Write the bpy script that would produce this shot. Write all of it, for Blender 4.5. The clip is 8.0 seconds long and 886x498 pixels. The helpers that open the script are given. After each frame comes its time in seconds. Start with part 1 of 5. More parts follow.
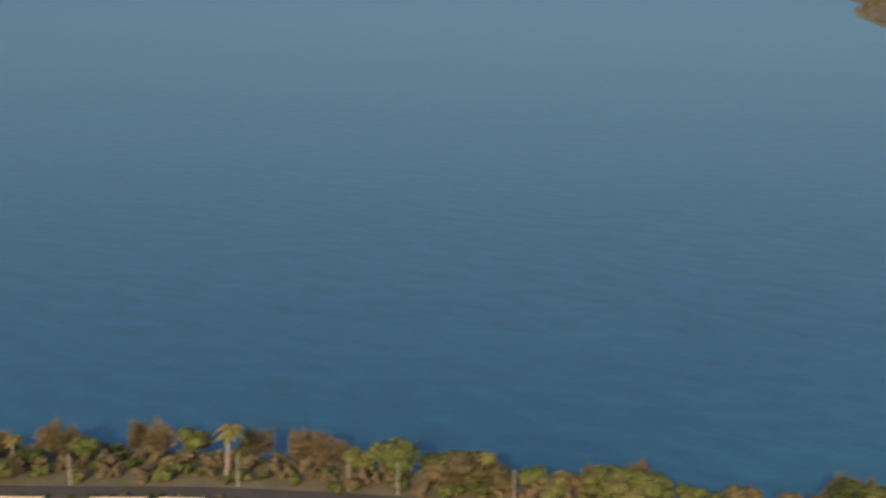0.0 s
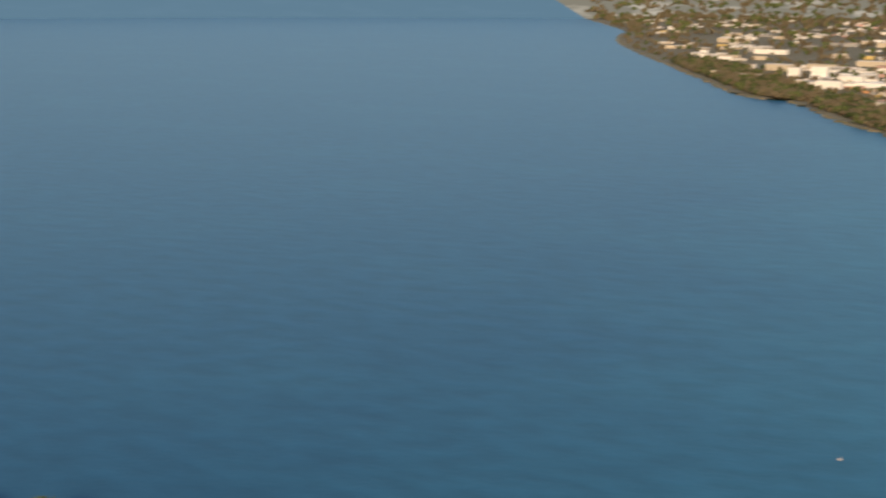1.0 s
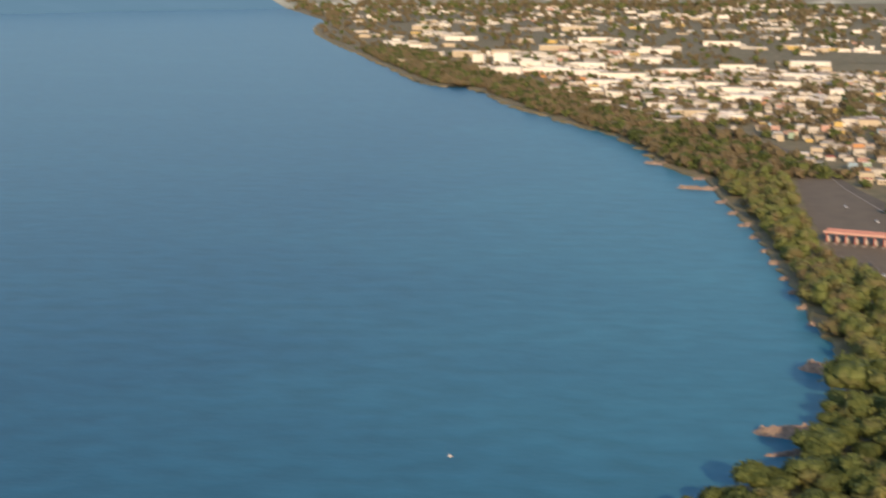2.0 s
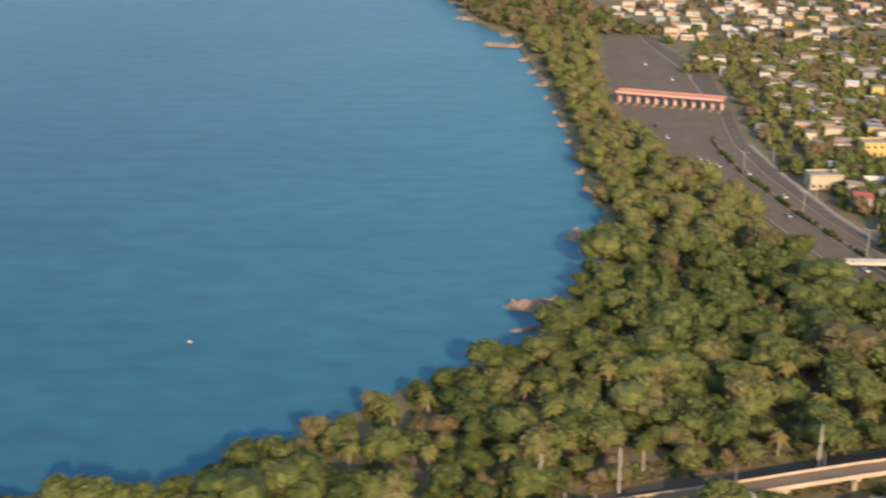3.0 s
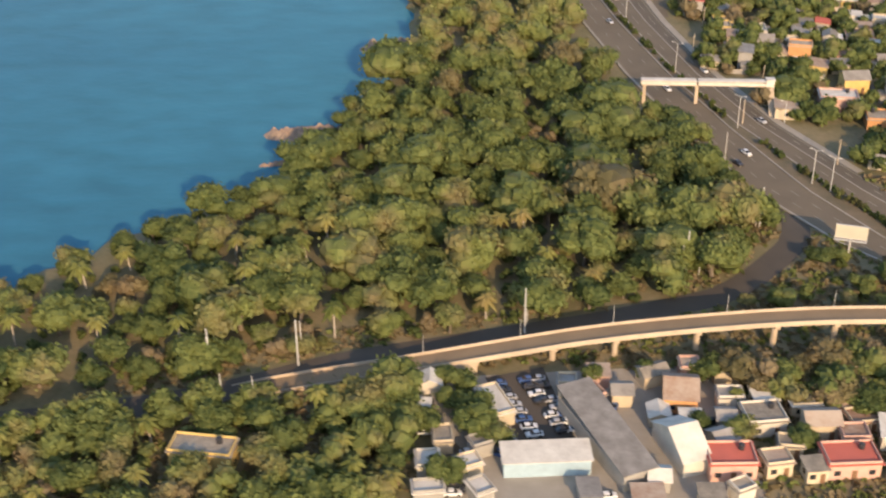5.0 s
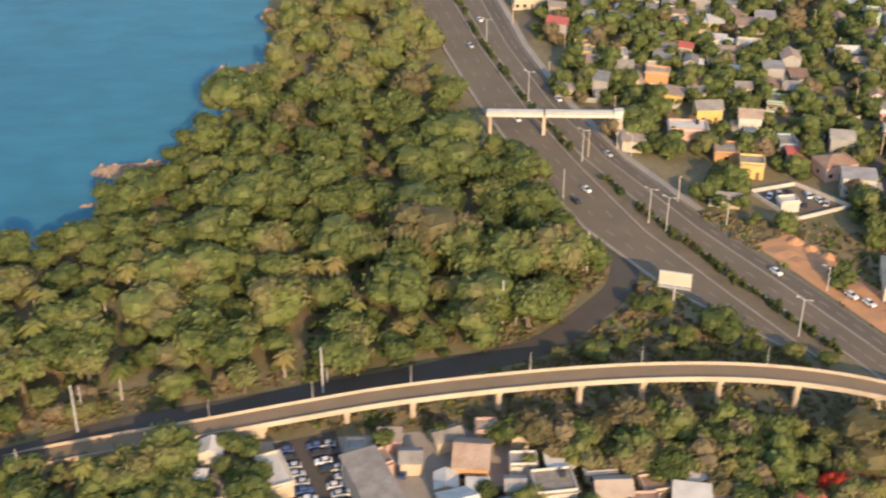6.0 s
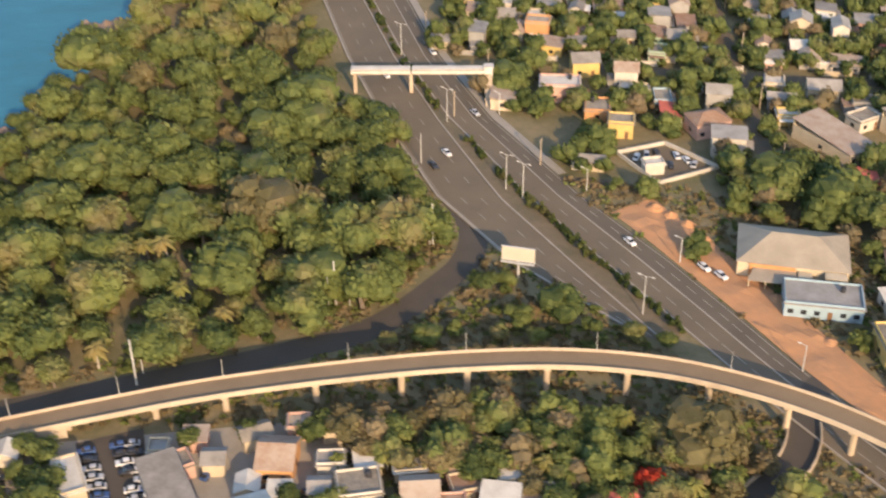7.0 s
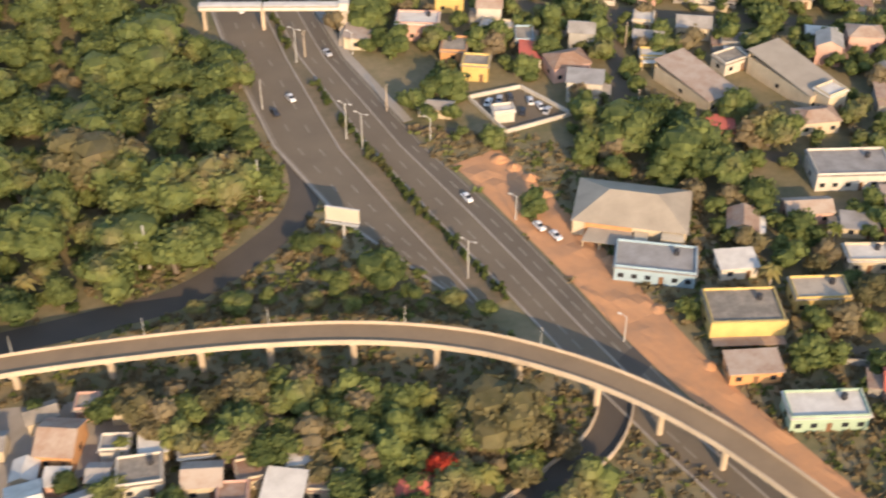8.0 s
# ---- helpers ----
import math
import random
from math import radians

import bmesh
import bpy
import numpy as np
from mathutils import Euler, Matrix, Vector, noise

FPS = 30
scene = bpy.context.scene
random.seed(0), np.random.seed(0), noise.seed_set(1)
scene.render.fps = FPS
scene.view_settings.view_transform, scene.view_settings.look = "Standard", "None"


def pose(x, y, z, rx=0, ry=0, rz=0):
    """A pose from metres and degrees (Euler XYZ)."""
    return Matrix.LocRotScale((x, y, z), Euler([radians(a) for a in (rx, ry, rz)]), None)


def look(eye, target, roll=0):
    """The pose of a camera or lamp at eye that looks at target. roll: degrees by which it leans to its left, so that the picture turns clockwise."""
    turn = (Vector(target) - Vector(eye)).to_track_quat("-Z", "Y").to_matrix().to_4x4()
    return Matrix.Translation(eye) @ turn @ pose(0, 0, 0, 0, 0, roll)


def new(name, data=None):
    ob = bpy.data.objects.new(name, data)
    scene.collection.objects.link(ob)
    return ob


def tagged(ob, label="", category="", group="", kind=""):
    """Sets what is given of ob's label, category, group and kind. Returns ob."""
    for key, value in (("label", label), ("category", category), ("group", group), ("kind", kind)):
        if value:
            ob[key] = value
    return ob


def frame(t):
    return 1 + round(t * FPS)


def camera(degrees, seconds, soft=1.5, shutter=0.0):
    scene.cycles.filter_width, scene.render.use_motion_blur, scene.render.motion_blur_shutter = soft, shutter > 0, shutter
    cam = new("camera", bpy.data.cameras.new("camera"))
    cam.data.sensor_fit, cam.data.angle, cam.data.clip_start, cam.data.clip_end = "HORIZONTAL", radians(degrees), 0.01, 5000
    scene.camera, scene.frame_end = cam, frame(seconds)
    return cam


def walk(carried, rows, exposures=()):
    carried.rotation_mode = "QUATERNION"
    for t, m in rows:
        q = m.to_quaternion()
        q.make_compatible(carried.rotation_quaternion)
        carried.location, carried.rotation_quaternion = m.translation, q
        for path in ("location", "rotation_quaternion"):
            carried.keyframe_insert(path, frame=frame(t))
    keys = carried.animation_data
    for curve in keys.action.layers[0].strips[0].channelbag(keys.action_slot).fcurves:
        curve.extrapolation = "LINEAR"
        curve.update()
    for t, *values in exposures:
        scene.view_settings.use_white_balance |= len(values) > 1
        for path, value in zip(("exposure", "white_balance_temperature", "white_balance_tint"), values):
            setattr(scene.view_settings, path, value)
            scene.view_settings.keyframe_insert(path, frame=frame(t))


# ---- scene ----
cam = camera(37.5, 8.0, soft=2.0, shutter=0.4)
PATH = [
    (0.0, -201.83, -114.92, 124.78, 30.867, -13.010, 0.002),
    (0.5, -186.37, -105.98, 126.98, 26.455, -12.388, 0.127),
    (1.0, -170.89, -97.05, 129.18, 21.774, -11.889, 0.295),
    (1.5, -155.41, -88.14, 131.38, 14.765, -11.253, 0.436),
    (1.7, -149.21, -84.58, 132.26, 12.278, -11.226, -0.097),
    (2.8, -115.10, -65.05, 137.10, 4.773, -18.406, -0.163),
    (3.0, -108.89, -61.51, 137.98, 3.285, -19.115, 0.017),
    (3.5, -93.36, -52.67, 140.17, 0.111, -20.162, 0.527),
    (4.0, -77.83, -43.85, 142.37, -0.447, -21.588, 0.633),
    (4.2, -71.61, -40.32, 143.25, 0.366, -22.933, 0.373),
    (5.3, -37.39, -20.99, 148.08, 3.347, -30.917, -0.393),
    (5.5, -31.16, -17.48, 148.96, 2.504, -30.591, -0.222),
    (6.0, -15.59, -8.73, 151.16, 1.151, -30.255, 0.185),
    (6.5, 0.00, 0.00, 153.35, 0.000, -31.187, 0.486),
    (7.0, 15.60, 8.72, 155.55, 0.572, -34.002, -0.413),
    (7.5, 31.20, 17.41, 157.74, 0.763, -37.557, -0.409),
    (8.0, 46.82, 26.09, 159.94, -0.335, -38.819, -0.084),
]
walk(cam, [(t, pose(x, y, z, 90 + p, 0, w) @ pose(0, 0, 0, 0, 0, r)) for t, x, y, z, w, p, r in PATH],
     exposures=[(0.0, 0.22), (1.7, 0.40), (2.8, 0.74), (5.3, 0.99), (8.0, 1.13)])

# ---- light ----
SUN_AZ, SUN_EL = math.atan2(0.32, -0.95), radians(22)
world = bpy.data.worlds.new("sky")
scene.world = world
world.use_nodes = True
wn = world.node_tree
sky = wn.nodes.new("ShaderNodeTexSky")
sky.sky_type = "NISHITA"
sky.sun_disc = False
sky.sun_elevation, sky.sun_rotation = SUN_EL, SUN_AZ
sky.dust_density = 1.2
wn.nodes["Background"].inputs[1].default_value = 0.15
wn.links.new(sky.outputs[0], wn.nodes["Background"].inputs[0])
sun_data = bpy.data.lights.new("sun", "SUN")
sun_data.energy, sun_data.angle, sun_data.color = 3.0, radians(0.6), (1.0, 0.69, 0.40)
sun = new("sun", sun_data)
sun.matrix_world = look((0, 0, 300), Vector((0, 0, 300)) - Vector((math.sin(SUN_AZ) * math.cos(SUN_EL), math.cos(SUN_AZ) * math.cos(SUN_EL), math.sin(SUN_EL))))

# ---- materials ----
MATS = {}


def mat(name, base, other=None, rough=0.85, scale=0.3, fine=4.0, bump=0.2, metal=0.0, per_object=0.0, mix=0.5, spec=0.3):
    """A surface of two colours that blend by broad and fine noise, with fine relief."""
    if name in MATS:
        return MATS[name]
    m = bpy.data.materials.new(name)
    m.use_nodes = True
    nt = m.node_tree
    N, L = nt.nodes, nt.links
    b = N["Principled BSDF"]
    b.inputs["Roughness"].default_value, b.inputs["Metallic"].default_value = rough, metal
    b.inputs["Specular IOR Level"].default_value = spec
    geo = N.new("ShaderNodeNewGeometry")
    n1, n2 = N.new("ShaderNodeTexNoise"), N.new("ShaderNodeTexNoise")
    n1.inputs["Scale"].default_value, n2.inputs["Scale"].default_value = scale, fine
    n1.inputs["Detail"].default_value, n2.inputs["Detail"].default_value = 4, 3
    for n in (n1, n2):
        L.new(geo.outputs["Position"], n.inputs["Vector"])
    a = N.new("ShaderNodeMath")
    a.operation = "MULTIPLY_ADD"
    L.new(n2.outputs[0], a.inputs[0])
    a.inputs[1].default_value = 0.5
    s = N.new("ShaderNodeMath")
    s.operation = "MULTIPLY_ADD"
    L.new(n1.outputs[0], s.inputs[0])
    s.inputs[1].default_value, s.inputs[2].default_value = 1.6, -0.55 + (mix - 0.5)
    L.new(s.outputs[0], a.inputs[2])
    last = a
    if per_object:
        o = N.new("ShaderNodeObjectInfo")
        k = N.new("ShaderNodeMath")
        k.operation = "MULTIPLY_ADD"
        L.new(o.outputs["Random"], k.inputs[0])
        k.inputs[1].default_value = per_object
        sub = N.new("ShaderNodeMath")
        sub.operation = "SUBTRACT"
        L.new(a.outputs[0], sub.inputs[0])
        sub.inputs[1].default_value = per_object / 2
        L.new(sub.outputs[0], k.inputs[2])
        last = k
    r = N.new("ShaderNodeMix")
    r.data_type = "RGBA"
    r.clamp_factor = True
    other = other or tuple(c * 0.72 for c in base)
    r.inputs[6].default_value, r.inputs[7].default_value = (*base, 1), (*other, 1)
    L.new(last.outputs[0], r.inputs[0])
    L.new(r.outputs[2], b.inputs["Base Color"])
    if bump:
        p = N.new("ShaderNodeBump")
        p.inputs["Strength"].default_value, p.inputs["Distance"].default_value = bump, 0.1
        L.new(n2.outputs[0], p.inputs["Height"])
        L.new(p.outputs[0], b.inputs["Normal"])
    MATS[name] = m
    return m


def leaf_mat(name, dark, light, dry, dry_amount=0.25):
    m = bpy.data.materials.new(name)
    m.use_nodes = True
    nt = m.node_tree
    N, L = nt.nodes, nt.links
    b = N["Principled BSDF"]
    b.inputs["Roughness"].default_value = 0.6
    b.inputs["Specular IOR Level"].default_value = 0.115
    geo, info = N.new("ShaderNodeNewGeometry"), N.new("ShaderNodeObjectInfo")
    broad, mid = N.new("ShaderNodeTexNoise"), N.new("ShaderNodeTexNoise")
    broad.inputs["Scale"].default_value, mid.inputs["Scale"].default_value = 0.10, 0.45
    for n in (broad, mid):
        L.new(geo.outputs["Position"], n.inputs["Vector"])

    def blend(fac, a, c):
        x = N.new("ShaderNodeMix")
        x.data_type = "RGBA"
        x.clamp_factor = True
        L.new(fac, x.inputs[0])
        for k, v in ((6, a), (7, c)):
            if isinstance(v, tuple):
                x.inputs[k].default_value = (*v, 1)
            else:
                L.new(v, x.inputs[k])
        return x.outputs[2]

    def ramp(source, lo, hi):
        x = N.new("ShaderNodeMapRange")
        L.new(source, x.inputs[0])
        x.inputs[1].default_value, x.inputs[2].default_value = lo, hi
        return x.outputs[0]

    def add(a, c, k):
        x = N.new("ShaderNodeMath")
        x.operation = "MULTIPLY_ADD"
        L.new(c, x.inputs[0])
        x.inputs[1].default_value = k
        L.new(a, x.inputs[2])
        return x.outputs[0]

    tone = add(add(mid.outputs[0], geo.outputs["Random Per Island"], 0.30), info.outputs["Random"], 0.62)
    tone = add(tone, broad.outputs[0], 0.9)
    col = blend(ramp(tone, 0.85, 1.65), dark, light)
    col = blend(ramp(add(broad.outputs[0], info.outputs["Random"], 0.25), 0.78 - dry_amount, 1.0 - dry_amount * 0.5), col, dry)
    L.new(col, b.inputs["Base Color"])
    tr = N.new("ShaderNodeBsdfTranslucent")
    L.new(col, tr.inputs[0])
    ms = N.new("ShaderNodeMixShader")
    ms.inputs[0].default_value = 0.38
    out = N["Material Output"]
    L.new(b.outputs[0], ms.inputs[1])
    L.new(tr.outputs[0], ms.inputs[2])
    L.new(ms.outputs[0], out.inputs[0])
    return m


def water_mat():
    m = bpy.data.materials.new("sea_water")
    m.use_nodes = True
    nt = m.node_tree
    N, L = nt.nodes, nt.links
    b = N["Principled BSDF"]
    b.inputs["Roughness"].default_value, b.inputs["IOR"].default_value = 0.36, 1.33
    b.inputs["Specular IOR Level"].default_value = 0.11
    geo = N.new("ShaderNodeNewGeometry")
    wide = N.new("ShaderNodeMapping")
    wide.inputs["Scale"].default_value = (0.55, 1.0, 1.0)
    wide.inputs["Rotation"].default_value = (0, 0, radians(-14))
    L.new(geo.outputs["Position"], wide.inputs[0])
    outs = []
    for scale, detail in ((0.012, 5), (0.11, 6), (0.7, 4)):
        n = N.new("ShaderNodeTexNoise")
        n.inputs["Scale"].default_value, n.inputs["Detail"].default_value = scale, detail
        L.new(wide.outputs[0], n.inputs["Vector"])
        outs.append(n.outputs[0])
    sep = N.new("ShaderNodeSeparateXYZ")
    L.new(geo.outputs["Position"], sep.inputs[0])
    near = N.new("ShaderNodeMapRange")
    L.new(sep.outputs[0], near.inputs[0])
    near.inputs[1].default_value, near.inputs[2].default_value = -330, -60
    f = N.new("ShaderNodeMath")
    f.operation = "MULTIPLY_ADD"
    L.new(outs[0], f.inputs[0])
    f.inputs[1].default_value = 0.8
    off = N.new("ShaderNodeMath")
    off.operation = "SUBTRACT"
    L.new(near.outputs[0], off.inputs[0])
    off.inputs[1].default_value = 0.40
    L.new(off.outputs[0], f.inputs[2])
    mx = N.new("ShaderNodeMix")
    mx.data_type = "RGBA"
    mx.clamp_factor = True
    mx.inputs[6].default_value, mx.inputs[7].default_value = (*SEA_DEEP, 1), (*SEA_SHOAL, 1)
    L.new(f.outputs[0], mx.inputs[0])
    mz = N.new("ShaderNodeMix")
    mz.data_type = "RGBA"
    mz.blend_type = "MULTIPLY"
    mz.inputs[0].default_value = 0.7
    gr = N.new("ShaderNodeMapRange")
    L.new(outs[1], gr.inputs[0])
    gr.inputs[1].default_value, gr.inputs[2].default_value, gr.inputs[3].default_value, gr.inputs[4].default_value = 0.3, 0.7, 0.8, 1.16
    L.new(mx.outputs[2], mz.inputs[6])
    L.new(gr.outputs[0], mz.inputs[7])
    L.new(mz.outputs[2], b.inputs["Base Color"])
    p1, p2 = N.new("ShaderNodeBump"), N.new("ShaderNodeBump")
    p1.inputs["Strength"].default_value, p1.inputs["Distance"].default_value = 0.11, 1.2
    p2.inputs["Strength"].default_value, p2.inputs["Distance"].default_value = 0.25, 0.25
    L.new(outs[1], p1.inputs["Height"])
    L.new(outs[2], p2.inputs["Height"])
    L.new(p1.outputs[0], p2.inputs["Normal"])
    L.new(p2.outputs[0], b.inputs["Normal"])
    return m


SEA_DEEP, SEA_SHOAL = (0.025, 0.106, 0.178), (0.045, 0.178, 0.248)
WATER = water_mat()
GROUND = mat("scrub_ground", (0.25, 0.190, 0.110), (0.095, 0.098, 0.045), scale=0.10, fine=0.8, bump=0.6)
MEDIAN = mat("median_earth", (0.185, 0.135, 0.088), (0.10, 0.088, 0.050), scale=0.3, fine=2.0, bump=0.5)
ASPHALT = mat("worn_asphalt", (0.165, 0.130, 0.089), (0.120, 0.095, 0.067), scale=0.10, fine=2.0, bump=0.1)
# dark asphalt, taken lower still for the tree shade on the coast road
ASPHALT2 = mat("dark_asphalt", (0.096, 0.079, 0.062), (0.070, 0.058, 0.047), scale=0.15, fine=2.0, bump=0.1)
ASPHALT3 = mat("frontage_asphalt", (0.136, 0.109, 0.079), (0.100, 0.081, 0.060), scale=0.12, fine=2.0, bump=0.1)
DECK = mat("ramp_asphalt", (0.250, 0.176, 0.105), (0.185, 0.132, 0.080), scale=0.2, fine=2.0, bump=0.1)
CONCRETE = mat("pale_concrete", (0.50, 0.40, 0.29), (0.34, 0.27, 0.195), scale=0.25, fine=3.0)
KERB = mat("kerb_concrete", (0.34, 0.30, 0.25), (0.25, 0.22, 0.18), scale=0.3)
PAINT = mat("road_paint", (0.30, 0.27, 0.22), (0.20, 0.18, 0.145), scale=0.8)
DIRT = mat("orange_earth", (0.50, 0.250, 0.115), (0.31, 0.185, 0.110), scale=0.16, fine=0.9, bump=0.8, mix=0.4)
ROCK = mat("coral_rock", (0.34, 0.25, 0.19), (0.13, 0.10, 0.08), scale=0.5, fine=2.0, bump=0.8)
BARK = mat("bark", (0.20, 0.16, 0.12), (0.12, 0.10, 0.08), scale=1.0)
PALE_TRUNK = mat("palm_bark", (0.42, 0.37, 0.30), (0.28, 0.24, 0.20), scale=1.0)
STEEL = mat("galvanised_steel", (0.50, 0.48, 0.45), (0.38, 0.37, 0.35), rough=0.5, scale=1.0)
WHITE = mat("white_paint", (0.62, 0.58, 0.51), (0.42, 0.38, 0.33), scale=0.5)
# whitewash, kept extra pale so distant houses carry haze in their colour
WHITEWASH_HAZE = mat("whitewash_with_haze", (0.80, 0.75, 0.66), (0.62, 0.57, 0.49), scale=0.3)
RED = mat("red_roof_paint", (0.52, 0.13, 0.09), (0.40, 0.11, 0.08), scale=0.3)
SALMON = mat("faded_red_canopy", (0.50, 0.24, 0.18), (0.40, 0.19, 0.15), scale=0.2)
GLASS = mat("dark_glass", (0.03, 0.035, 0.04), (0.02, 0.02, 0.025), rough=0.15, spec=0.6, bump=0)
RUBBER = mat("rubber", (0.02, 0.02, 0.02), rough=0.9)
TIN = mat("grey_metal_roof", (0.33, 0.305, 0.275), (0.17, 0.15, 0.13), rough=0.55, scale=0.35, fine=1.6, per_object=0.6)
RUST = mat("rusty_metal_roof", (0.24, 0.14, 0.09), (0.36, 0.29, 0.23), scale=0.4, fine=1.6, per_object=0.8)
BEIGE = mat("beige_metal_roof", (0.35, 0.295, 0.225), (0.25, 0.21, 0.16), rough=0.6, scale=0.3, fine=1.6)
SLAB = mat("roof_concrete", (0.37, 0.315, 0.245), (0.17, 0.148, 0.120), scale=0.4, fine=1.6, per_object=0.8)
LEAF = leaf_mat("broad_leaves", (0.046, 0.070, 0.025), (0.196, 0.222, 0.070), (0.22, 0.172, 0.092), 0.13)
LEAF_DRY = leaf_mat("dry_leaves", (0.145, 0.120, 0.068), (0.245, 0.198, 0.110), (0.235, 0.178, 0.105), 0.3)
LEAF_OLIVE = leaf_mat("olive_leaves", (0.095, 0.088, 0.040), (0.205, 0.175, 0.085), (0.20, 0.150, 0.080), 0.2)
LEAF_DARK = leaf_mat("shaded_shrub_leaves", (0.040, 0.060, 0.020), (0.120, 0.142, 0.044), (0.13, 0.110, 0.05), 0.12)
LEAF_RED = leaf_mat("red_blossom", (0.10, 0.08, 0.03), (0.55, 0.05, 0.03), (0.48, 0.06, 0.03), 0.45)
PALM_LEAF = leaf_mat("palm_fronds", (0.08, 0.10, 0.025), (0.24, 0.24, 0.07), (0.26, 0.20, 0.08), 0.15)
WALLS = [mat("wall_" + n, c, per_object=0.3, scale=0.5) for n, c in (
    ("white", (0.58, 0.53, 0.45)), ("cream", (0.54, 0.45, 0.32)), ("yellow", (0.62, 0.45, 0.16)), ("pink", (0.56, 0.35, 0.28)),
    ("grey", (0.33, 0.31, 0.28)), ("orange", (0.58, 0.30, 0.13)), ("green", (0.36, 0.46, 0.34)), ("blue", (0.32, 0.42, 0.48)))]
WALL_NAMES = ["white", "cream", "yellow", "pink", "grey", "orange", "pale green", "pale blue"]

G = 1.5  # height of the land over the sea


# ---- mesh helpers ----
def mesh_of(name, verts, faces, material, smooth=False):
    me = bpy.data.meshes.new(name)
    me.from_pydata([tuple(v) for v in verts], [], [tuple(f) for f in faces])
    me.materials.append(material)
    if smooth:
        me.polygons.foreach_set("use_smooth", [True] * len(me.polygons))
    me.update()
    return me


def put(name, me, parent=None, at=None, label=""):
    ob = new(name, me)
    if parent is not None:
        ob.parent = parent
    if at is not None:
        ob.matrix_basis = at
    if label:
        ob["label"] = label
    return ob


def thing(name, at, label, category, group="", kind=""):
    ob = new(name)
    ob.empty_display_size = 0.5
    ob.matrix_basis = at
    return tagged(ob, label, category, group, kind)


class Shape:
    """Collects boxes, tubes and sheets into one mesh."""

    def __init__(self):
        self.v, self.f = [], []

    def add(self, verts, faces):
        k = len(self.v)
        self.v += [tuple(p) for p in verts]
        self.f += [tuple(i + k for i in f) for f in faces]
        return self

    def box(self, x0, y0, z0, x1, y1, z1, m=None, inset=0.0):
        i = inset
        p = [(x0, y0, z0), (x1, y0, z0), (x1, y1, z0), (x0, y1, z0),
             (x0 + i, y0 + i, z1), (x1 - i, y0 + i, z1), (x1 - i, y1 - i, z1), (x0 + i, y1 - i, z1)]
        if m is not None:
            p = [m @ Vector(q) for q in p]
        return self.add(p, [(3, 2, 1, 0), (4, 5, 6, 7), (0, 1, 5, 4), (1, 2, 6, 5), (2, 3, 7, 6), (3, 0, 4, 7)])

    def tube(self, path, radii, sides=8):
        pts = [Vector(p) for p in path]
        rings = []
        for i, p in enumerate(pts):
            d = (pts[min(i + 1, len(pts) - 1)] - pts[max(i - 1, 0)]).normalized()
            a = d.orthogonal().normalized()
            b = d.cross(a)
            rings.append([p + (a * math.cos(k * math.tau / sides) + b * math.sin(k * math.tau / sides)) * radii[i] for k in range(sides)])
        v = [q for r in rings for q in r]
        f = [(i * sides + k, i * sides + (k + 1) % sides, (i + 1) * sides + (k + 1) % sides, (i + 1) * sides + k)
             for i in range(len(pts) - 1) for k in range(sides)]
        f += [tuple(reversed(range(sides))), tuple(range(len(v) - sides, len(v)))]
        return self.add(v, f)

    def mesh(self, name, material, smooth=False):
        return mesh_of(name, self.v, self.f, material, smooth)


def part(name, shape, material, parent, label="", at=None, smooth=False):
    return put(name, shape.mesh(name, material, smooth), parent, at, label)


def smooth_line(pts, step=4.0):
    """A Catmull-Rom line through points of any dimension, cut at even steps."""
    P = [Vector(p) for p in pts]
    P = [P[0] * 2 - P[1], *P, P[-1] * 2 - P[-2]]
    out = []
    for a, b, c, d in zip(P, P[1:], P[2:], P[3:]):
        n = max(1, round((c - b).length / step))
        for k in range(n):
            t = k / n
            out.append(0.5 * (2 * b + (c - a) * t + (2 * a - 5 * b + 4 * c - d) * t * t + (3 * b - a - 3 * c + d) * t ** 3))
    out.append(P[-2])
    return out


def sides_of(line):
    """Left-hand unit normals in plan."""
    out = []
    for i in range(len(line)):
        d = line[min(i + 1, len(line) - 1)] - line[max(i - 1, 0)]
        out.append(Vector((-d.y, d.x, 0)).normalized())
    return out


def sweep(shape, line, profile):
    """Sweeps a closed profile of (offset to the left, height) along a line."""
    nrm, k = sides_of(line), len(profile)
    v = [p + n * o + Vector((0, 0, h)) for p, n in zip(line, nrm) for o, h in profile]
    f = [(i * k + j, i * k + (j + 1) % k, (i + 1) * k + (j + 1) % k, (i + 1) * k + j) for i in range(len(line) - 1) for j in range(k)]
    f += [tuple(range(k)), tuple(reversed(range(len(v) - k, len(v))))]
    return shape.add(v, f)


def inside(x, y, poly):
    hit = False
    for (ax, ay), (bx, by) in zip(poly, poly[1:] + poly[:1]):
        if (ay > y) != (by > y) and x < (bx - ax) * (y - ay) / (by - ay) + ax:
            hit = not hit
    return hit


def dist_line(x, y, pts):
    best = 1e9
    for a, b in zip(pts, pts[1:]):
        dx, dy = b[0] - a[0], b[1] - a[1]
        t = max(0, min(1, ((x - a[0]) * dx + (y - a[1]) * dy) / (dx * dx + dy * dy + 1e-9)))
        best = min(best, math.hypot(x - a[0] - t * dx, y - a[1] - t * dy))
    return best


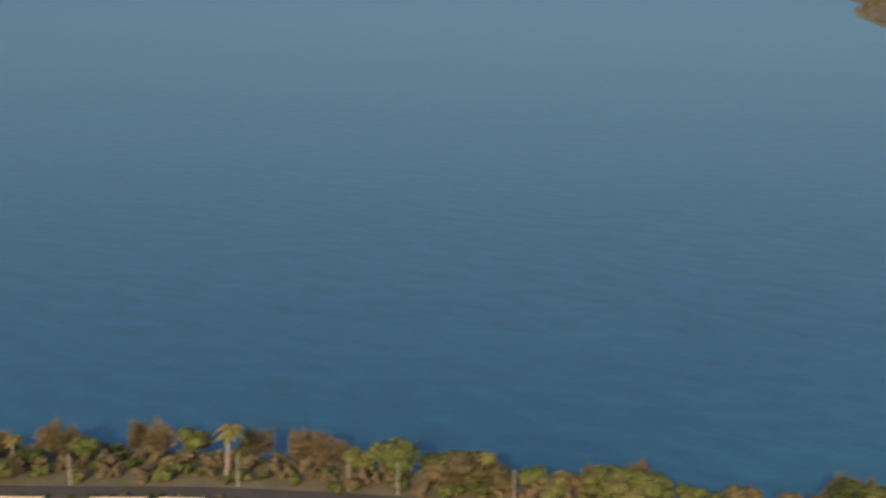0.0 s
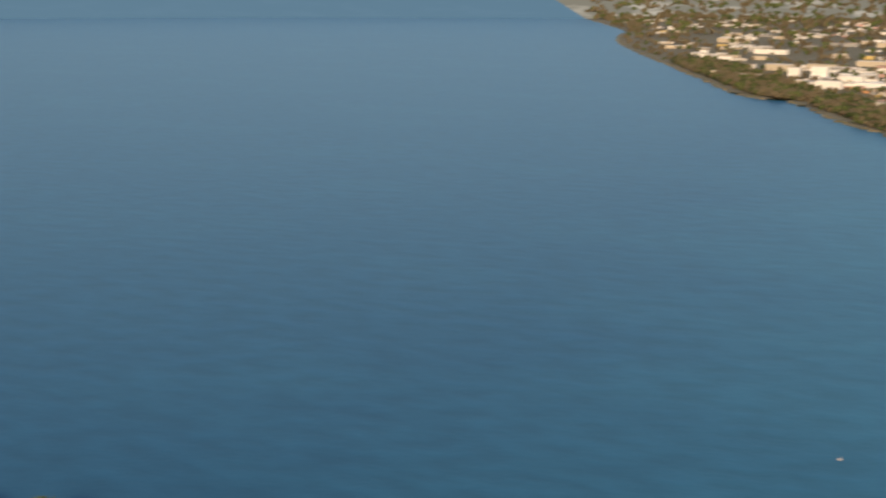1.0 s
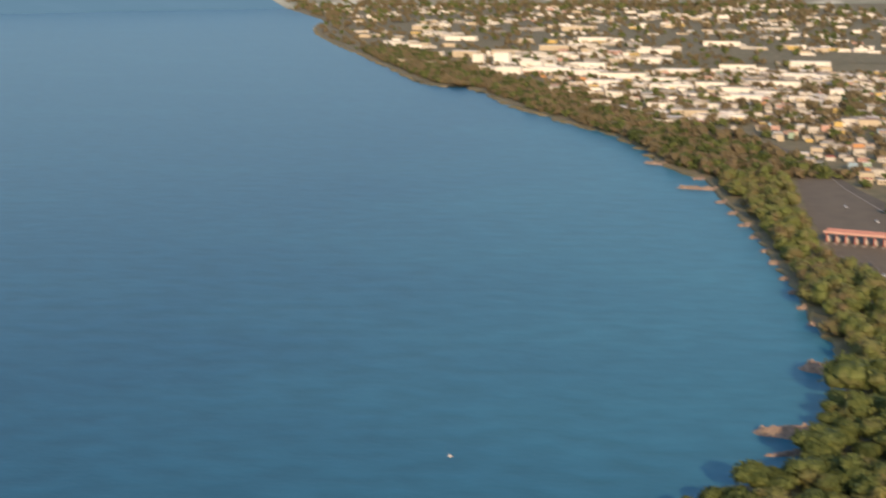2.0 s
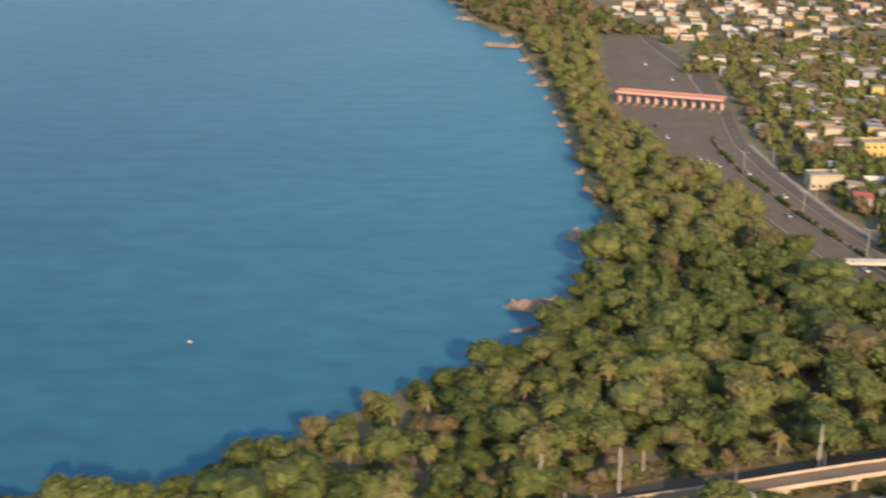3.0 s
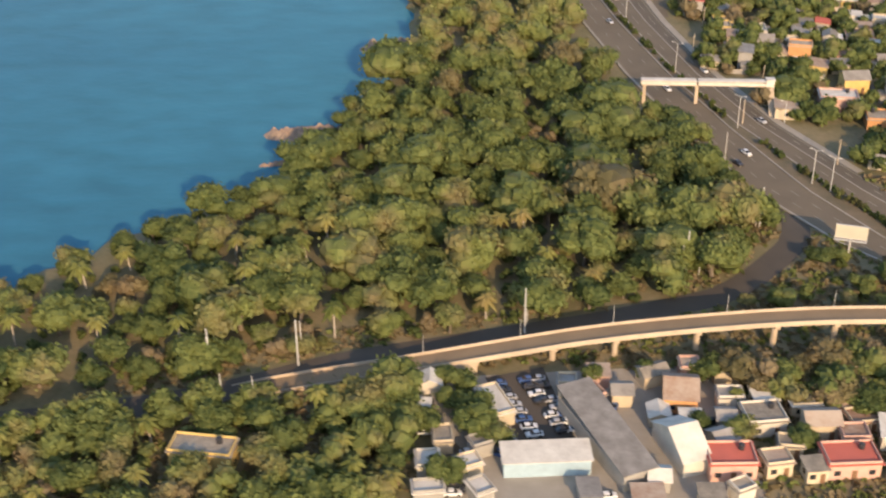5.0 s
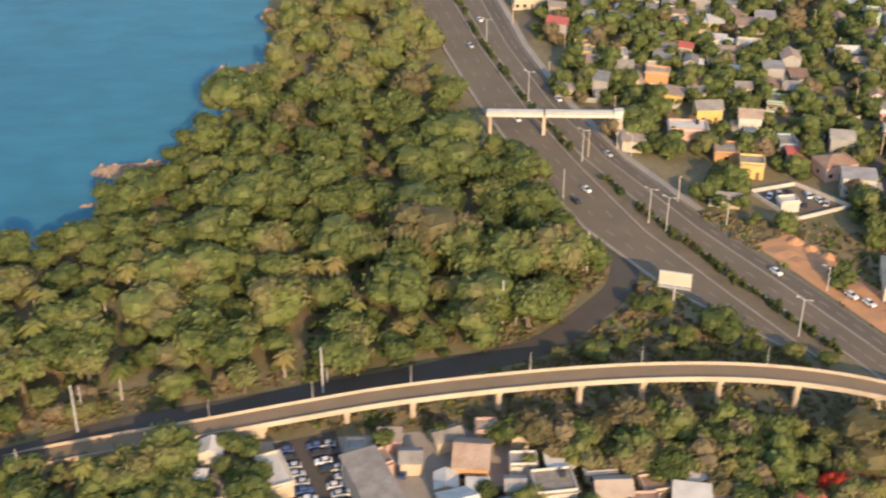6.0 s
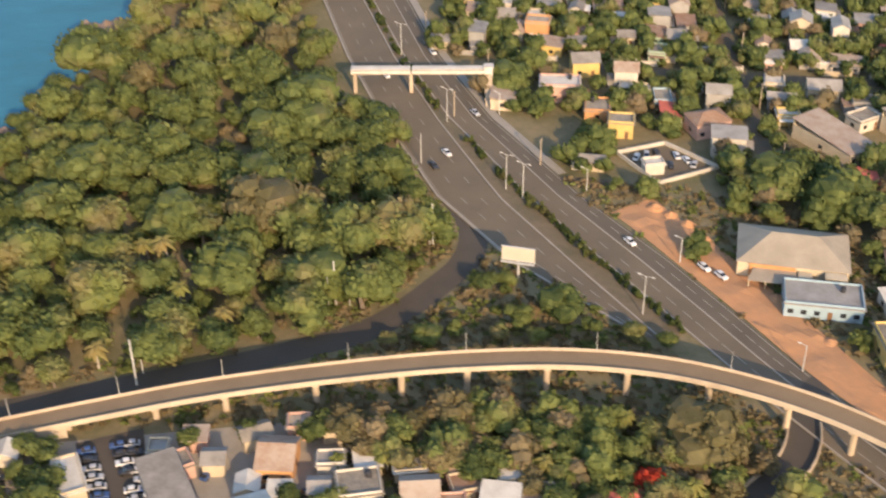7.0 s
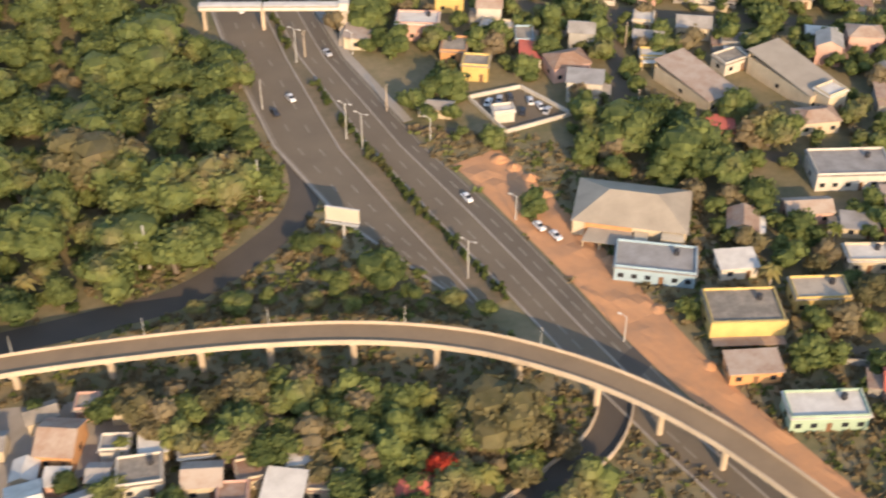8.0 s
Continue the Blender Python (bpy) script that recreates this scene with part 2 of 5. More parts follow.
# ---- the land and the sea ----
COAST = [(-1500, -560), (-900, -190), (-700, -60), (-560, 35), (-460, 97), (-420, 116), (-370, 134), (-320, 146), (-257, 168), (-215, 171),
         (-186, 173), (-167, 185), (-153, 203), (-140, 221), (-126, 236), (-113, 246), (-104, 255), (-98, 269), (-96, 278), (-91, 299), (-84, 318),
         (-78, 333), (-76, 352), (-78, 372), (-81, 400), (-83, 440), (-87, 492), (-91, 556), (-100, 635), (-107, 690), (-114, 736),
         (-135, 780), (-171, 922), (-262, 1101), (-342, 1306), (-402, 1363), (-512, 1642), (-738, 2220), (-835, 2516), (-900, 2800), (-966, 3058), (-1560, 4530)]
rng = random.Random(4)
shore = []
for p in smooth_line([(x, y, 0) for x, y in COAST], 6.0):
    wob = 1.6 if p.y < 800 else 5.0
    shore.append((p.x + rng.uniform(-wob, wob), p.y + rng.uniform(-wob, wob)))

land = Shape()
n = len(shore)
# rows of the sheet run from the shore inland
offs = (0, 1.5, 7, 40, 200, 900, 3000)
cols = []
for i, (x, y) in enumerate(shore):
    far = Vector((2600 + i * 4.0, y * 0.9 - 250 - 2.0 * (n - i), 0)) if y < 1500 else Vector((3600, y, 0))
    d = (far - Vector((x, y, 0))).normalized()
    cols.append([(x - d.x * 1.2, y - d.y * 1.2, -1.0)] + [(x + d.x * o, y + d.y * o, (0.7 + 0.5 * rng.random()) if o == 0 else G - 0.15 if o == 1.5 else G) for o in offs])
k = len(cols[0])
land.add([p for c in cols for p in c], [(i * k + j, i * k + j + 1, (i + 1) * k + j + 1, (i + 1) * k + j) for i in range(n - 1) for j in range(k - 1)])
ground = tagged(put("ground", land.mesh("ground", GROUND)), "dry scrubby coastal land with patchy grass", "ground", kind="structure")
sea = Shape().add([(-4800, -4800, 0), (4800, -4800, 0), (4800, 4900, 0), (-4800, 4900, 0)], [(0, 1, 2, 3)])
tagged(put("water", sea.mesh("water", WATER)), "calm blue green sea with small ripples", "sea", kind="structure")

# distance beyond the land, up to the horizon: glowing slopes with painted haze
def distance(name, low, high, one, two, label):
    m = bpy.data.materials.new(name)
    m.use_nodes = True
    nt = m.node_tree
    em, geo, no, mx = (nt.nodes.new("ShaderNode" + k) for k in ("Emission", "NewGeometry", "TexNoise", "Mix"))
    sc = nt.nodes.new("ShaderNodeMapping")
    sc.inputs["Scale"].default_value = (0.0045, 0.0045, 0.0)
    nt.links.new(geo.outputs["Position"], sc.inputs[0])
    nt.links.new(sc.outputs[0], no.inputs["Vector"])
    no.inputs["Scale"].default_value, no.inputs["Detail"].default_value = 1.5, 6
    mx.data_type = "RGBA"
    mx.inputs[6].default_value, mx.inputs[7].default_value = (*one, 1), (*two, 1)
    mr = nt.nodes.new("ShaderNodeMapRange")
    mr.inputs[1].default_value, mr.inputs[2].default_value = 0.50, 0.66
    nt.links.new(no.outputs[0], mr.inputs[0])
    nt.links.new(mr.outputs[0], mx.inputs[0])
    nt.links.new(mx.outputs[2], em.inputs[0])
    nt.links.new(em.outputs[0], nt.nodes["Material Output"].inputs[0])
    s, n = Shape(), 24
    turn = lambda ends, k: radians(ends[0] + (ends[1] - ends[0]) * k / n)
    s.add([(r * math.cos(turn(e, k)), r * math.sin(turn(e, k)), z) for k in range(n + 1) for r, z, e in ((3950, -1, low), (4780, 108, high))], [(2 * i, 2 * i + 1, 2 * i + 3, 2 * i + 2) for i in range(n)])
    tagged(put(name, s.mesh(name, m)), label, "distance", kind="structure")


distance("backdrop_land", (40, 108.4), (40, 110.6), (0.20, 0.186, 0.146), (0.42, 0.38, 0.31), "glowing backdrop of brown land with painted haze at the horizon")
distance("backdrop_sea", (108.4, 160), (110.6, 160), (0.099, 0.179, 0.247), (0.104, 0.185, 0.255), "glowing backdrop of blue sea with painted haze at the horizon")

# ---- roads ----
# highway: y, western edge, middle, eastern edge
HIGHWAY = [(900, -78, -69, -60), (790, -54, -45, -36), (700, -59, -42, -26), (620, -62, -36, -9), (551, -61, -30, -10), (520, -60, -24, -11),
           (470, -53, -27, -13), (425, -39, -22, -8), (374, -24, -11, 1), (330, -13, 1, 12), (295, -2, 13, 25), (258, 12, 29, 44.5), (232, 28, 43.5, 61),
           (214, 45, 54, 71), (200, 58, 62, 78.5), (184, 69, 71, 88), (170, 78.5, 80, 98), (150, 92, 93.5, 112), (110, 119, 121, 140)]


def sheet(name, a, b, z, material, label, category="road", thick=0.06):
    """A thin slab between two lines of as many points."""
    s, n = Shape(), len(a)
    v = [(p.x, p.y, z) for p in a] + [(p.x, p.y, z) for p in b] + [(p.x, p.y, z - thick) for p in a] + [(p.x, p.y, z - thick) for p in b]
    f = []
    for i in range(n - 1):
        f += [(i, i + 1, n + i + 1, n + i), (2 * n + i, 2 * n + i + 1, i + 1, i), (n + i, n + i + 1, 3 * n + i + 1, 3 * n + i)]
    s.add(v, f)
    return tagged(put(name, s.mesh(name, material)), label, category, kind="structure")


rows = []
for (y0, *a), (y1, *b) in zip(HIGHWAY, HIGHWAY[1:]):
    for s in range(4):
        t = s / 4
        rows.append([y0 + (y1 - y0) * t] + [p + (q - p) * t for p, q in zip(a, b)])
rows.append(list(HIGHWAY[-1]))
HWL = [Vector((r[1], r[0], 0)) for r in rows]
HWM = [Vector((r[2], r[0], 0)) for r in rows]
HWR = [Vector((r[3], r[0], 0)) for r in rows]
nM = sides_of(HWM)
half_m = [(1.4 + 1.6 * max(0.0, min(1.0, (298 - p.y) / 36))) if p.y < 470 else max(0.0, 1.4 - (p.y - 470) * 0.056) for p in HWM]
ML = [p - n * h for p, n, h in zip(HWM, nM, half_m)]
MR = [p + n * h for p, n, h in zip(HWM, nM, half_m)]
top_m = next(i for i, p in enumerate(HWM) if p.y < 485)
end = next(i for i, r in enumerate(rows) if r[0] < 205)
sheet("road_west_carriageway", HWL[:end], ML[:end], G + 0.08, ASPHALT, "grey asphalt highway carriageway with worn lane lines", "highway")


def along(a, b, t):
    return [p.lerp(q, t) for p, q in zip(a, b)]


def dashes(name, line, width, z, label, dash=3.0, gap=6.0, solid=False):
    s = Shape()
    if solid:
        nn = sides_of(line)
        for i in range(len(line) - 1):
            a, b, na, nb = line[i], line[i + 1], nn[i] * width / 2, nn[i + 1] * width / 2
            s.add([(*(a + na).xy, z), (*(a - na).xy, z), (*(b - nb).xy, z), (*(b + nb).xy, z)], [(0, 1, 2, 3)])
    else:
        for a, b in zip(line, line[1:]):
            L = (b - a).length
            d = (b - a) / L
            q = Vector((-d.y, d.x, 0)) * width / 2
            c = 0.0
            while c + dash < L:
                u, w = a + d * c, a + d * (c + dash)
                s.add([(*(u + q).xy, z), (*(u - q).xy, z), (*(w - q).xy, z), (*(w + q).xy, z)], [(0, 1, 2, 3)])
                c += dash + gap
    return tagged(put(name, s.mesh(name, PAINT)), label, "road marking", kind="structure")


HWF = along(MR, HWR, 0.55)
HWG = along(MR, HWR, 0.58)
sheet("road_east_carriageway", MR, HWF, G + 0.08, ASPHALT, "grey brown asphalt highway carriageway beside the median", "highway")
sheet("road_frontage", HWG, HWR, G + 0.08, ASPHALT3, "darker asphalt outer lanes beside the earthworks", "highway")
sheet("lane_separator", HWF, HWG, G + 0.16, KERB, "low pale concrete strip between the lanes", "kerb", 0.2)
for t in (0.36, 0.68):
    dashes("lane_marking", along(HWL, ML, t)[20:end], 0.2, G + 0.085, "worn white dashed lane line")
for t in (0.28, 0.77):
    dashes("lane_marking", along(MR, HWR, t)[20:], 0.2, G + 0.085, "worn white dashed lane line")
dashes("edge_marking", along(HWL, ML, 0.06)[20:end], 0.2, G + 0.085, "worn white road edge line", solid=True)
dashes("edge_marking", along(MR, HWR, 0.95)[20:], 0.2, G + 0.085, "worn white road edge line", solid=True)
for nm, ln, lab in (("kerb_median_west", ML[top_m:end], "low concrete median kerb"), ("kerb_median_east", MR[top_m:], "low concrete median kerb")):
    tagged(put(nm, sweep(Shape(), [p + Vector((0, 0, G)) for p in ln], [(-0.2, -0.1), (0.2, -0.1), (0.2, 0.3), (-0.2, 0.3)]).mesh(nm, KERB)), lab, "kerb", kind="structure")
med = sheet("median", [p + n * 0.15 for p, n in zip(ML, nM)][top_m:end], [p - n * 0.15 for p, n in zip(MR, nM)][top_m:end], G + 0.2, MEDIAN, "dry brown earth median strip between the carriageways", "median", 0.2)
tagged(put("kerb_west_edge", sweep(Shape(), [p + Vector((0, 0, G)) for p in HWL[24:end - 1]], [(-0.3, -0.1), (0.3, -0.1), (0.3, 0.35), (-0.3, 0.35)]).mesh("kerb_west_edge", KERB)), "pale concrete kerb along the highway edge", "kerb", kind="structure")
# pavement east of the highway
nR = sides_of(HWR)
i0, i1 = next(i for i, r in enumerate(rows) if r[0] < 480), next(i for i, r in enumerate(rows) if r[0] < 262)
sheet("pavement", [p + n * 0.1 for p, n in zip(HWR, nR)][i0:i1], [p + n * 2.2 for p, n in zip(HWR, nR)][i0:i1], G + 0.2, KERB, "pale concrete pavement along the highway", "pavement", 0.2)

# earthworks strip
DL = smooth_line([(50, 251, 0), (53.5, 246, 0), (61.5, 232, 0), (71.5, 214, 0), (80.5, 197, 0), (88.5, 184, 0), (98.5, 170, 0), (112.5, 150, 0)], 3)
DR = smooth_line([(60, 257, 0), (64, 250, 0), (70, 240, 0), (80, 221, 0), (90, 200, 0), (97, 186, 0), (106, 172, 0), (119, 153, 0)], 3)
m_ = min(len(DL), len(DR))
cut = lambda ln: [ln[round(i * (len(ln) - 1) / (m_ - 1))] for i in range(m_)]
DL, DR = cut(DL), cut(DR)
strip = Shape()
W = 7
v = []
for a, b in zip(DL, DR):
    for j in range(W + 1):
        p = a.lerp(b, j / W)
        h = 0.12 if j in (0, W) else 0.15 + 0.8 * max(0, noise.noise((p.x * 0.22, p.y * 0.22, 0)))
        v.append((p.x, p.y, G + h))
strip.add(v, [(i * (W + 1) + j, i * (W + 1) + j + 1, (i + 1) * (W + 1) + j + 1, (i + 1) * (W + 1) + j) for i in range(m_ - 1) for j in range(W)])
tagged(put("earth_strip", strip.mesh("earth_strip", DIRT)), "orange bare earth roadworks strip beside the highway", "earthworks", kind="structure")

# surface road on the seaward side of the ramp
SURF = smooth_line([(-1100, -340, 0), (-600, -15, 0), (-438, 74, 0), (-390, 101, 0), (-340, 122, 0), (-280, 140, 0), (-200, 151, 0), (-140, 159, 0), (-105, 168, 0), (-79, 180.5, 0), (-60, 187, 0),
                    (-45, 192, 0), (-28, 197.5, 0), (-12, 203.8, 0), (-2, 208.4, 0), (5, 214.5, 0), (11.5, 222.5, 0), (17.6, 231.5, 0), (19.8, 240, 0), (19, 248.5, 0), (15.5, 258, 0), (9.5, 272, 0)], 4)
ns = sides_of(SURF)
sheet("road_coast", [p + n * 3.2 for p, n in zip(SURF, ns)], [p - n * 3.2 for p, n in zip(SURF, ns)], G + 0.06, ASPHALT2, "narrow dark asphalt coast road with tree shade in its colour")
LOOP = smooth_line([(90, 198, 0), (82, 192, 0), (77.6, 184.5, 0), (76.2, 178, 0), (73, 171.5, 0), (67.3, 165.7, 0), (62.5, 161, 0), (52, 153, 0), (36, 146.5, 0)], 2.5)
nl = sides_of(LOOP)
sheet("road_loop", [p + n * 2.6 for p, n in zip(LOOP, nl)], [p - n * 2.6 for p, n in zip(LOOP, nl)], G + 0.11, ASPHALT2, "curved single lane slip road under the ramp")
for nm, sgn in (("kerb_loop_inner", 1), ("kerb_loop_outer", -1)):
    tagged(put(nm, sweep(Shape(), [p + n * (2.9 * sgn) + Vector((0, 0, G)) for p, n in zip(LOOP, nl) if p.y < 182.5], [(-0.22, -0.1), (0.22, -0.1), (0.15, 0.85), (-0.15, 0.85)]).mesh(nm, CONCRETE)), "pale concrete barrier along the slip road", "barrier", kind="structure")

# ---- the elevated ramp ----
RAMP = smooth_line([(-97, 170, 1.0), (-88, 173, 1.6), (-65, 178, 3.3), (-46, 182, 5.0), (-28, 185.3, 6.6), (-6, 188.3, 7.9), (15, 190.6, 8.5), (35, 191.2, 8.7), (52, 189, 8.7), (66, 184.2, 8.7),
                    (78, 177.8, 8.7), (88, 170.4, 8.5), (97, 161.8, 8.2), (110, 146.5, 7.6), (130, 120, 6.0)], 3)
ramp = thing("elevated_ramp", pose(0, 0, 0), "curved elevated road ramp with pale concrete parapets on columns", "road ramp")
part("deck", sweep(Shape(), RAMP, [(-2.55, -0.4), (-1.7, -0.85), (1.7, -0.85), (2.55, -0.4), (2.55, 0.0), (-2.55, 0.0)]), CONCRETE, ramp, "pale concrete deck girder")
part("carriageway", sweep(Shape(), [p + Vector((0, 0, 0.01)) for p in RAMP], [(-2.25, 0.0), (-2.25, 0.05), (2.25, 0.05), (2.25, 0.0)]), DECK, ramp, "brown worn asphalt")
for o in (-2.42, 2.42):
    part("parapet", sweep(Shape(), RAMP, [(o - 0.18, -0.3), (o + 0.18, -0.3), (o + 0.09, 0.62), (o - 0.09, 0.62)]), CONCRETE, ramp, "weathered pale concrete parapet")
def ramp_at(x):
    i = min(range(len(RAMP)), key=lambda k: abs(RAMP[k].x - x))
    d = RAMP[min(i + 1, len(RAMP) - 1)] - RAMP[max(i - 1, 0)]
    return RAMP[i], math.degrees(math.atan2(d.y, d.x))


for x in (-52, -38, -24, -10, 5, 19, 32.5, 47, 59.6, 73.4, 83.6, 92, 104, 117):
    p, turn = ramp_at(x)
    top = p.z - 0.9
    s = Shape().tube([(0, 0, G - 0.3), (0, 0, top - 0.9), (0, 0, top - 0.5)], [0.62, 0.62, 0.75], 12)
    s.box(-0.55, -1.6, top - 0.75, 0.55, 1.6, top + 0.02)
    part("column", s, CONCRETE, ramp, at=pose(p.x, p.y, 0, 0, 0, turn))
ra = [p for p in RAMP if p.x < -50]
fill = Shape()
nr = sides_of(ra)
for sgn in (1, -1):
    v = []
    for p, q in zip(ra, nr):
        w = p + q * 2.5 * sgn
        v += [(w.x, w.y, 0.8), (w.x, w.y, p.z - 0.2)]
    fill.add(v, [(2 * i, 2 * i + 1, 2 * i + 3, 2 * i + 2) for i in range(len(ra) - 1)])
part("abutment_wall", fill, CONCRETE, ramp, "stained pale concrete side wall")

# ---- plants ----
def quads(name, V, F, materials, index=None):
    """A mesh of four-cornered faces from arrays."""
    me = bpy.data.meshes.new(name)
    V, F = np.asarray(V, np.float32), np.asarray(F, np.int32)
    me.vertices.add(len(V))
    me.vertices.foreach_set("co", V.ravel())
    me.loops.add(F.size)
    me.loops.foreach_set("vertex_index", F.ravel())
    me.polygons.add(len(F))
    me.polygons.foreach_set("use_smooth", np.zeros(len(F), dtype=bool))
    me.polygons.foreach_set("loop_start", np.arange(0, F.size, 4, dtype=np.int32))
    for m in materials:
        me.materials.append(m)
    if index is not None:
        me.polygons.foreach_set("material_index", np.asarray(index, np.int32))
    me.update(calc_edges=True)
    return me


def cube_ball(cuts=(-1, 0, 1)):
    """A ball of four-cornered faces: 24, or 6 where it is cut less."""
    V, F, w = [], [], len(cuts)
    for ax in range(3):
        for s in (-1, 1):
            k = len(V)
            for i in cuts:
                for j in cuts:
                    p = [0, 0, 0]
                    p[ax], p[(ax + 1) % 3], p[(ax + 2) % 3] = s, i * s, j
                    V.append(np.array(p) / np.linalg.norm(p))
            F += [(k + a * w + b, k + (a + 1) * w + b, k + (a + 1) * w + b + 1, k + a * w + b + 1) for a in range(w - 1) for b in range(w - 1)]
    return np.array(V), np.array(F)


BALL, LOW_BALL = cube_ball(), cube_ball((-1, 1))


def crown(seed, R, low, high, clumps, leaves, leaf, flat=0.8, core=0.78, puff=(0.26, 0.44), spread=0.72, ball=BALL):
    """Leaf sprays over uneven clumps, with a dense heart in each clump."""
    r = np.random.RandomState(seed)
    ball_v, ball_f = ball
    V, F = [], []
    n = 0
    for c in range(clumps):
        a, q = r.uniform(0, math.tau), math.sqrt(r.uniform(0, 1)) * spread
        h = r.uniform(0.15, 1.0) * math.sqrt(max(0.08, 1 - q * q * 1.25))
        mid = np.array([math.cos(a) * q * R, math.sin(a) * q * R, low + (high - low) * h * 0.86])
        rad = R * r.uniform(*puff)
        ax = np.array([1, 1, flat]) * rad * r.uniform(0.85, 1.15, 3)
        V.append(ball_v * ax * core * r.uniform(0.85, 1.15, (len(ball_v), 1)) + mid)
        F.append(ball_f + n)
        n += len(ball_v)
        k = leaves // clumps
        d = r.normal(size=(k, 3))
        d[:, 2] = np.abs(d[:, 2]) * np.where(r.rand(k) < 0.8, 1, -1)
        d /= np.linalg.norm(d, axis=1)[:, None]
        p = mid + d * ax * r.uniform(0.82, 1.28, (k, 1))
        nrm = d + r.normal(size=(k, 3)) * 0.45
        nrm /= np.linalg.norm(nrm, axis=1)[:, None]
        t = np.cross(nrm, r.normal(size=(k, 3)))
        t /= np.linalg.norm(t, axis=1)[:, None]
        b = np.cross(nrm, t)
        s = leaf * r.uniform(0.6, 1.35, (k, 1))
        V.append(np.stack([p - t * s, p - b * s * 0.6, p + t * s, p + b * s * 0.6], 1).reshape(-1, 3))
        F.append(np.arange(4 * k).reshape(k, 4) + n)
        n += 4 * k
    return np.concatenate(V), np.concatenate(F)


def limbs(seed, R, low, high, girth):
    r = random.Random(seed)
    s = Shape()
    lean = Vector((r.uniform(-0.5, 0.5), r.uniform(-0.5, 0.5), 0))
    fork = lean + Vector((0, 0, low))
    s.tube([(0, 0, -0.3), lean * 0.4 + Vector((0, 0, low * 0.5)), fork], [girth * 1.35, girth, girth * 0.85], 7)
    for k in range(5):
        a = k * math.tau / 5 + r.uniform(-0.4, 0.4)
        tip = fork + Vector((math.cos(a) * R * 0.55, math.sin(a) * R * 0.55, (high - low) * r.uniform(0.35, 0.6)))
        s.tube([fork, fork.lerp(tip, 0.5) + Vector((0, 0, 0.4)), tip], [girth * 0.6, girth * 0.4, girth * 0.15], 5)
    return s


TREES, HI = [], []
for k in range(9):
    R, low, high = (4.2, 2.0, 6.8) if k < 3 else (5.2, 2.2, 7.8) if k < 6 else (3.4, 2.0, 6.4) if k < 8 else (6.2, 2.6, 8.2)
    V, F = crown(20 + k, R, low, high, (11, 9, 12, 10, 14, 8, 9, 7, 16)[k], 900, 0.47, 0.70, 0.90, (0.36, 0.66), 0.64)
    HI.append((V, F))
    TREES.append((limbs(k, R, low, high, 0.2 + R * 0.03).mesh("trunk", BARK), quads("crown", V, F, [LEAF]), quads("crown", V, F, [LEAF_OLIVE])))
MID_TREES = [crown(60 + k, R, 1.2, H, 8, 380, 0.56, 0.72, 0.9, (0.38, 0.66), 0.62) for k, (R, H) in enumerate(((3.8, 6.2), (4.8, 7.4), (3.2, 6.0), (5.6, 7.8)))]
TOWN_TREES = [crown(70 + k, R, 0.8, H, 6, 150, 0.56, 0.78, 0.90, (0.38, 0.62), 0.58) for k, (R, H) in enumerate(((2.7, 5.0), (3.4, 6.0), (2.2, 4.6), (3.9, 6.4)))]
FAR_TREES = [crown(80 + k, R, 0.6, H, 5, 40, 1.05, 0.8, 0.9, (0.36, 0.58), 0.6, LOW_BALL) for k, (R, H) in enumerate(((3.6, 5.4), (4.8, 6.6), (3.0, 4.8)))]


def twigs(seed, R, low, high, count=1500):
    """A thin leafless crown of fine upward twigs."""
    r = np.random.RandomState(seed)
    d = r.normal(size=(count, 3))
    d[:, 2] = np.abs(d[:, 2]) + 0.15
    d /= np.linalg.norm(d, axis=1)[:, None]
    lump = 0.72 + 0.28 * np.sin(d[:, :1] * 5 + seed) * np.cos(d[:, 1:2] * 4 - seed)
    p = np.array([0, 0, low]) + d * np.array([R, R, high - low]) * lump * r.uniform(0.25, 1.0, (count, 1)) ** 0.6
    t = d + r.normal(size=(count, 3)) * 0.5
    t /= np.linalg.norm(t, axis=1)[:, None]
    b = np.cross(t, r.normal(size=(count, 3)))
    b /= np.linalg.norm(b, axis=1)[:, None]
    t, b = t * r.uniform(0.35, 0.8, (count, 1)), b * 0.085
    return np.stack([p - t - b, p - t + b, p + t + b * 0.3, p + t - b * 0.3], 1).reshape(-1, 3), np.arange(4 * count).reshape(count, 4)


BARE = [(limbs(40 + k, R, low, high, 0.2).mesh("trunk", BARK), quads("crown", *twigs(k, R, low, high), [LEAF_DRY])) for k, (R, low, high) in enumerate(((3.6, 1.6, 7.2), (4.4, 1.8, 6.8), (2.8, 1.4, 7.4)))]


def bare_tree(x, y, size, k, turn):
    t = thing("tree", pose(x, y, G, 0, 0, turn), "thin brown leafless tree on the dry shore", "tree", "bare shore trees")
    t.scale = (size, size, size)
    put("trunk", BARE[k][0], t)
    put("crown", BARE[k][1], t)


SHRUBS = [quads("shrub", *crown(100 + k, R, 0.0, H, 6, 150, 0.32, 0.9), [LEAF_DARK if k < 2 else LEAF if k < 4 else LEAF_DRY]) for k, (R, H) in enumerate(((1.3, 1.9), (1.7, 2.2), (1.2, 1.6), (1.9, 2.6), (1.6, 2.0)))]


def tree(x, y, size, kind, dry, turn, label, group=""):
    t = thing("tree", pose(x, y, G, 0, 0, turn), label, "tree", group)
    t.scale = (size, size, size)
    trunk, green, brown = TREES[kind]
    put("trunk", trunk, t)
    put("crown", brown if dry else green, t)
    return t


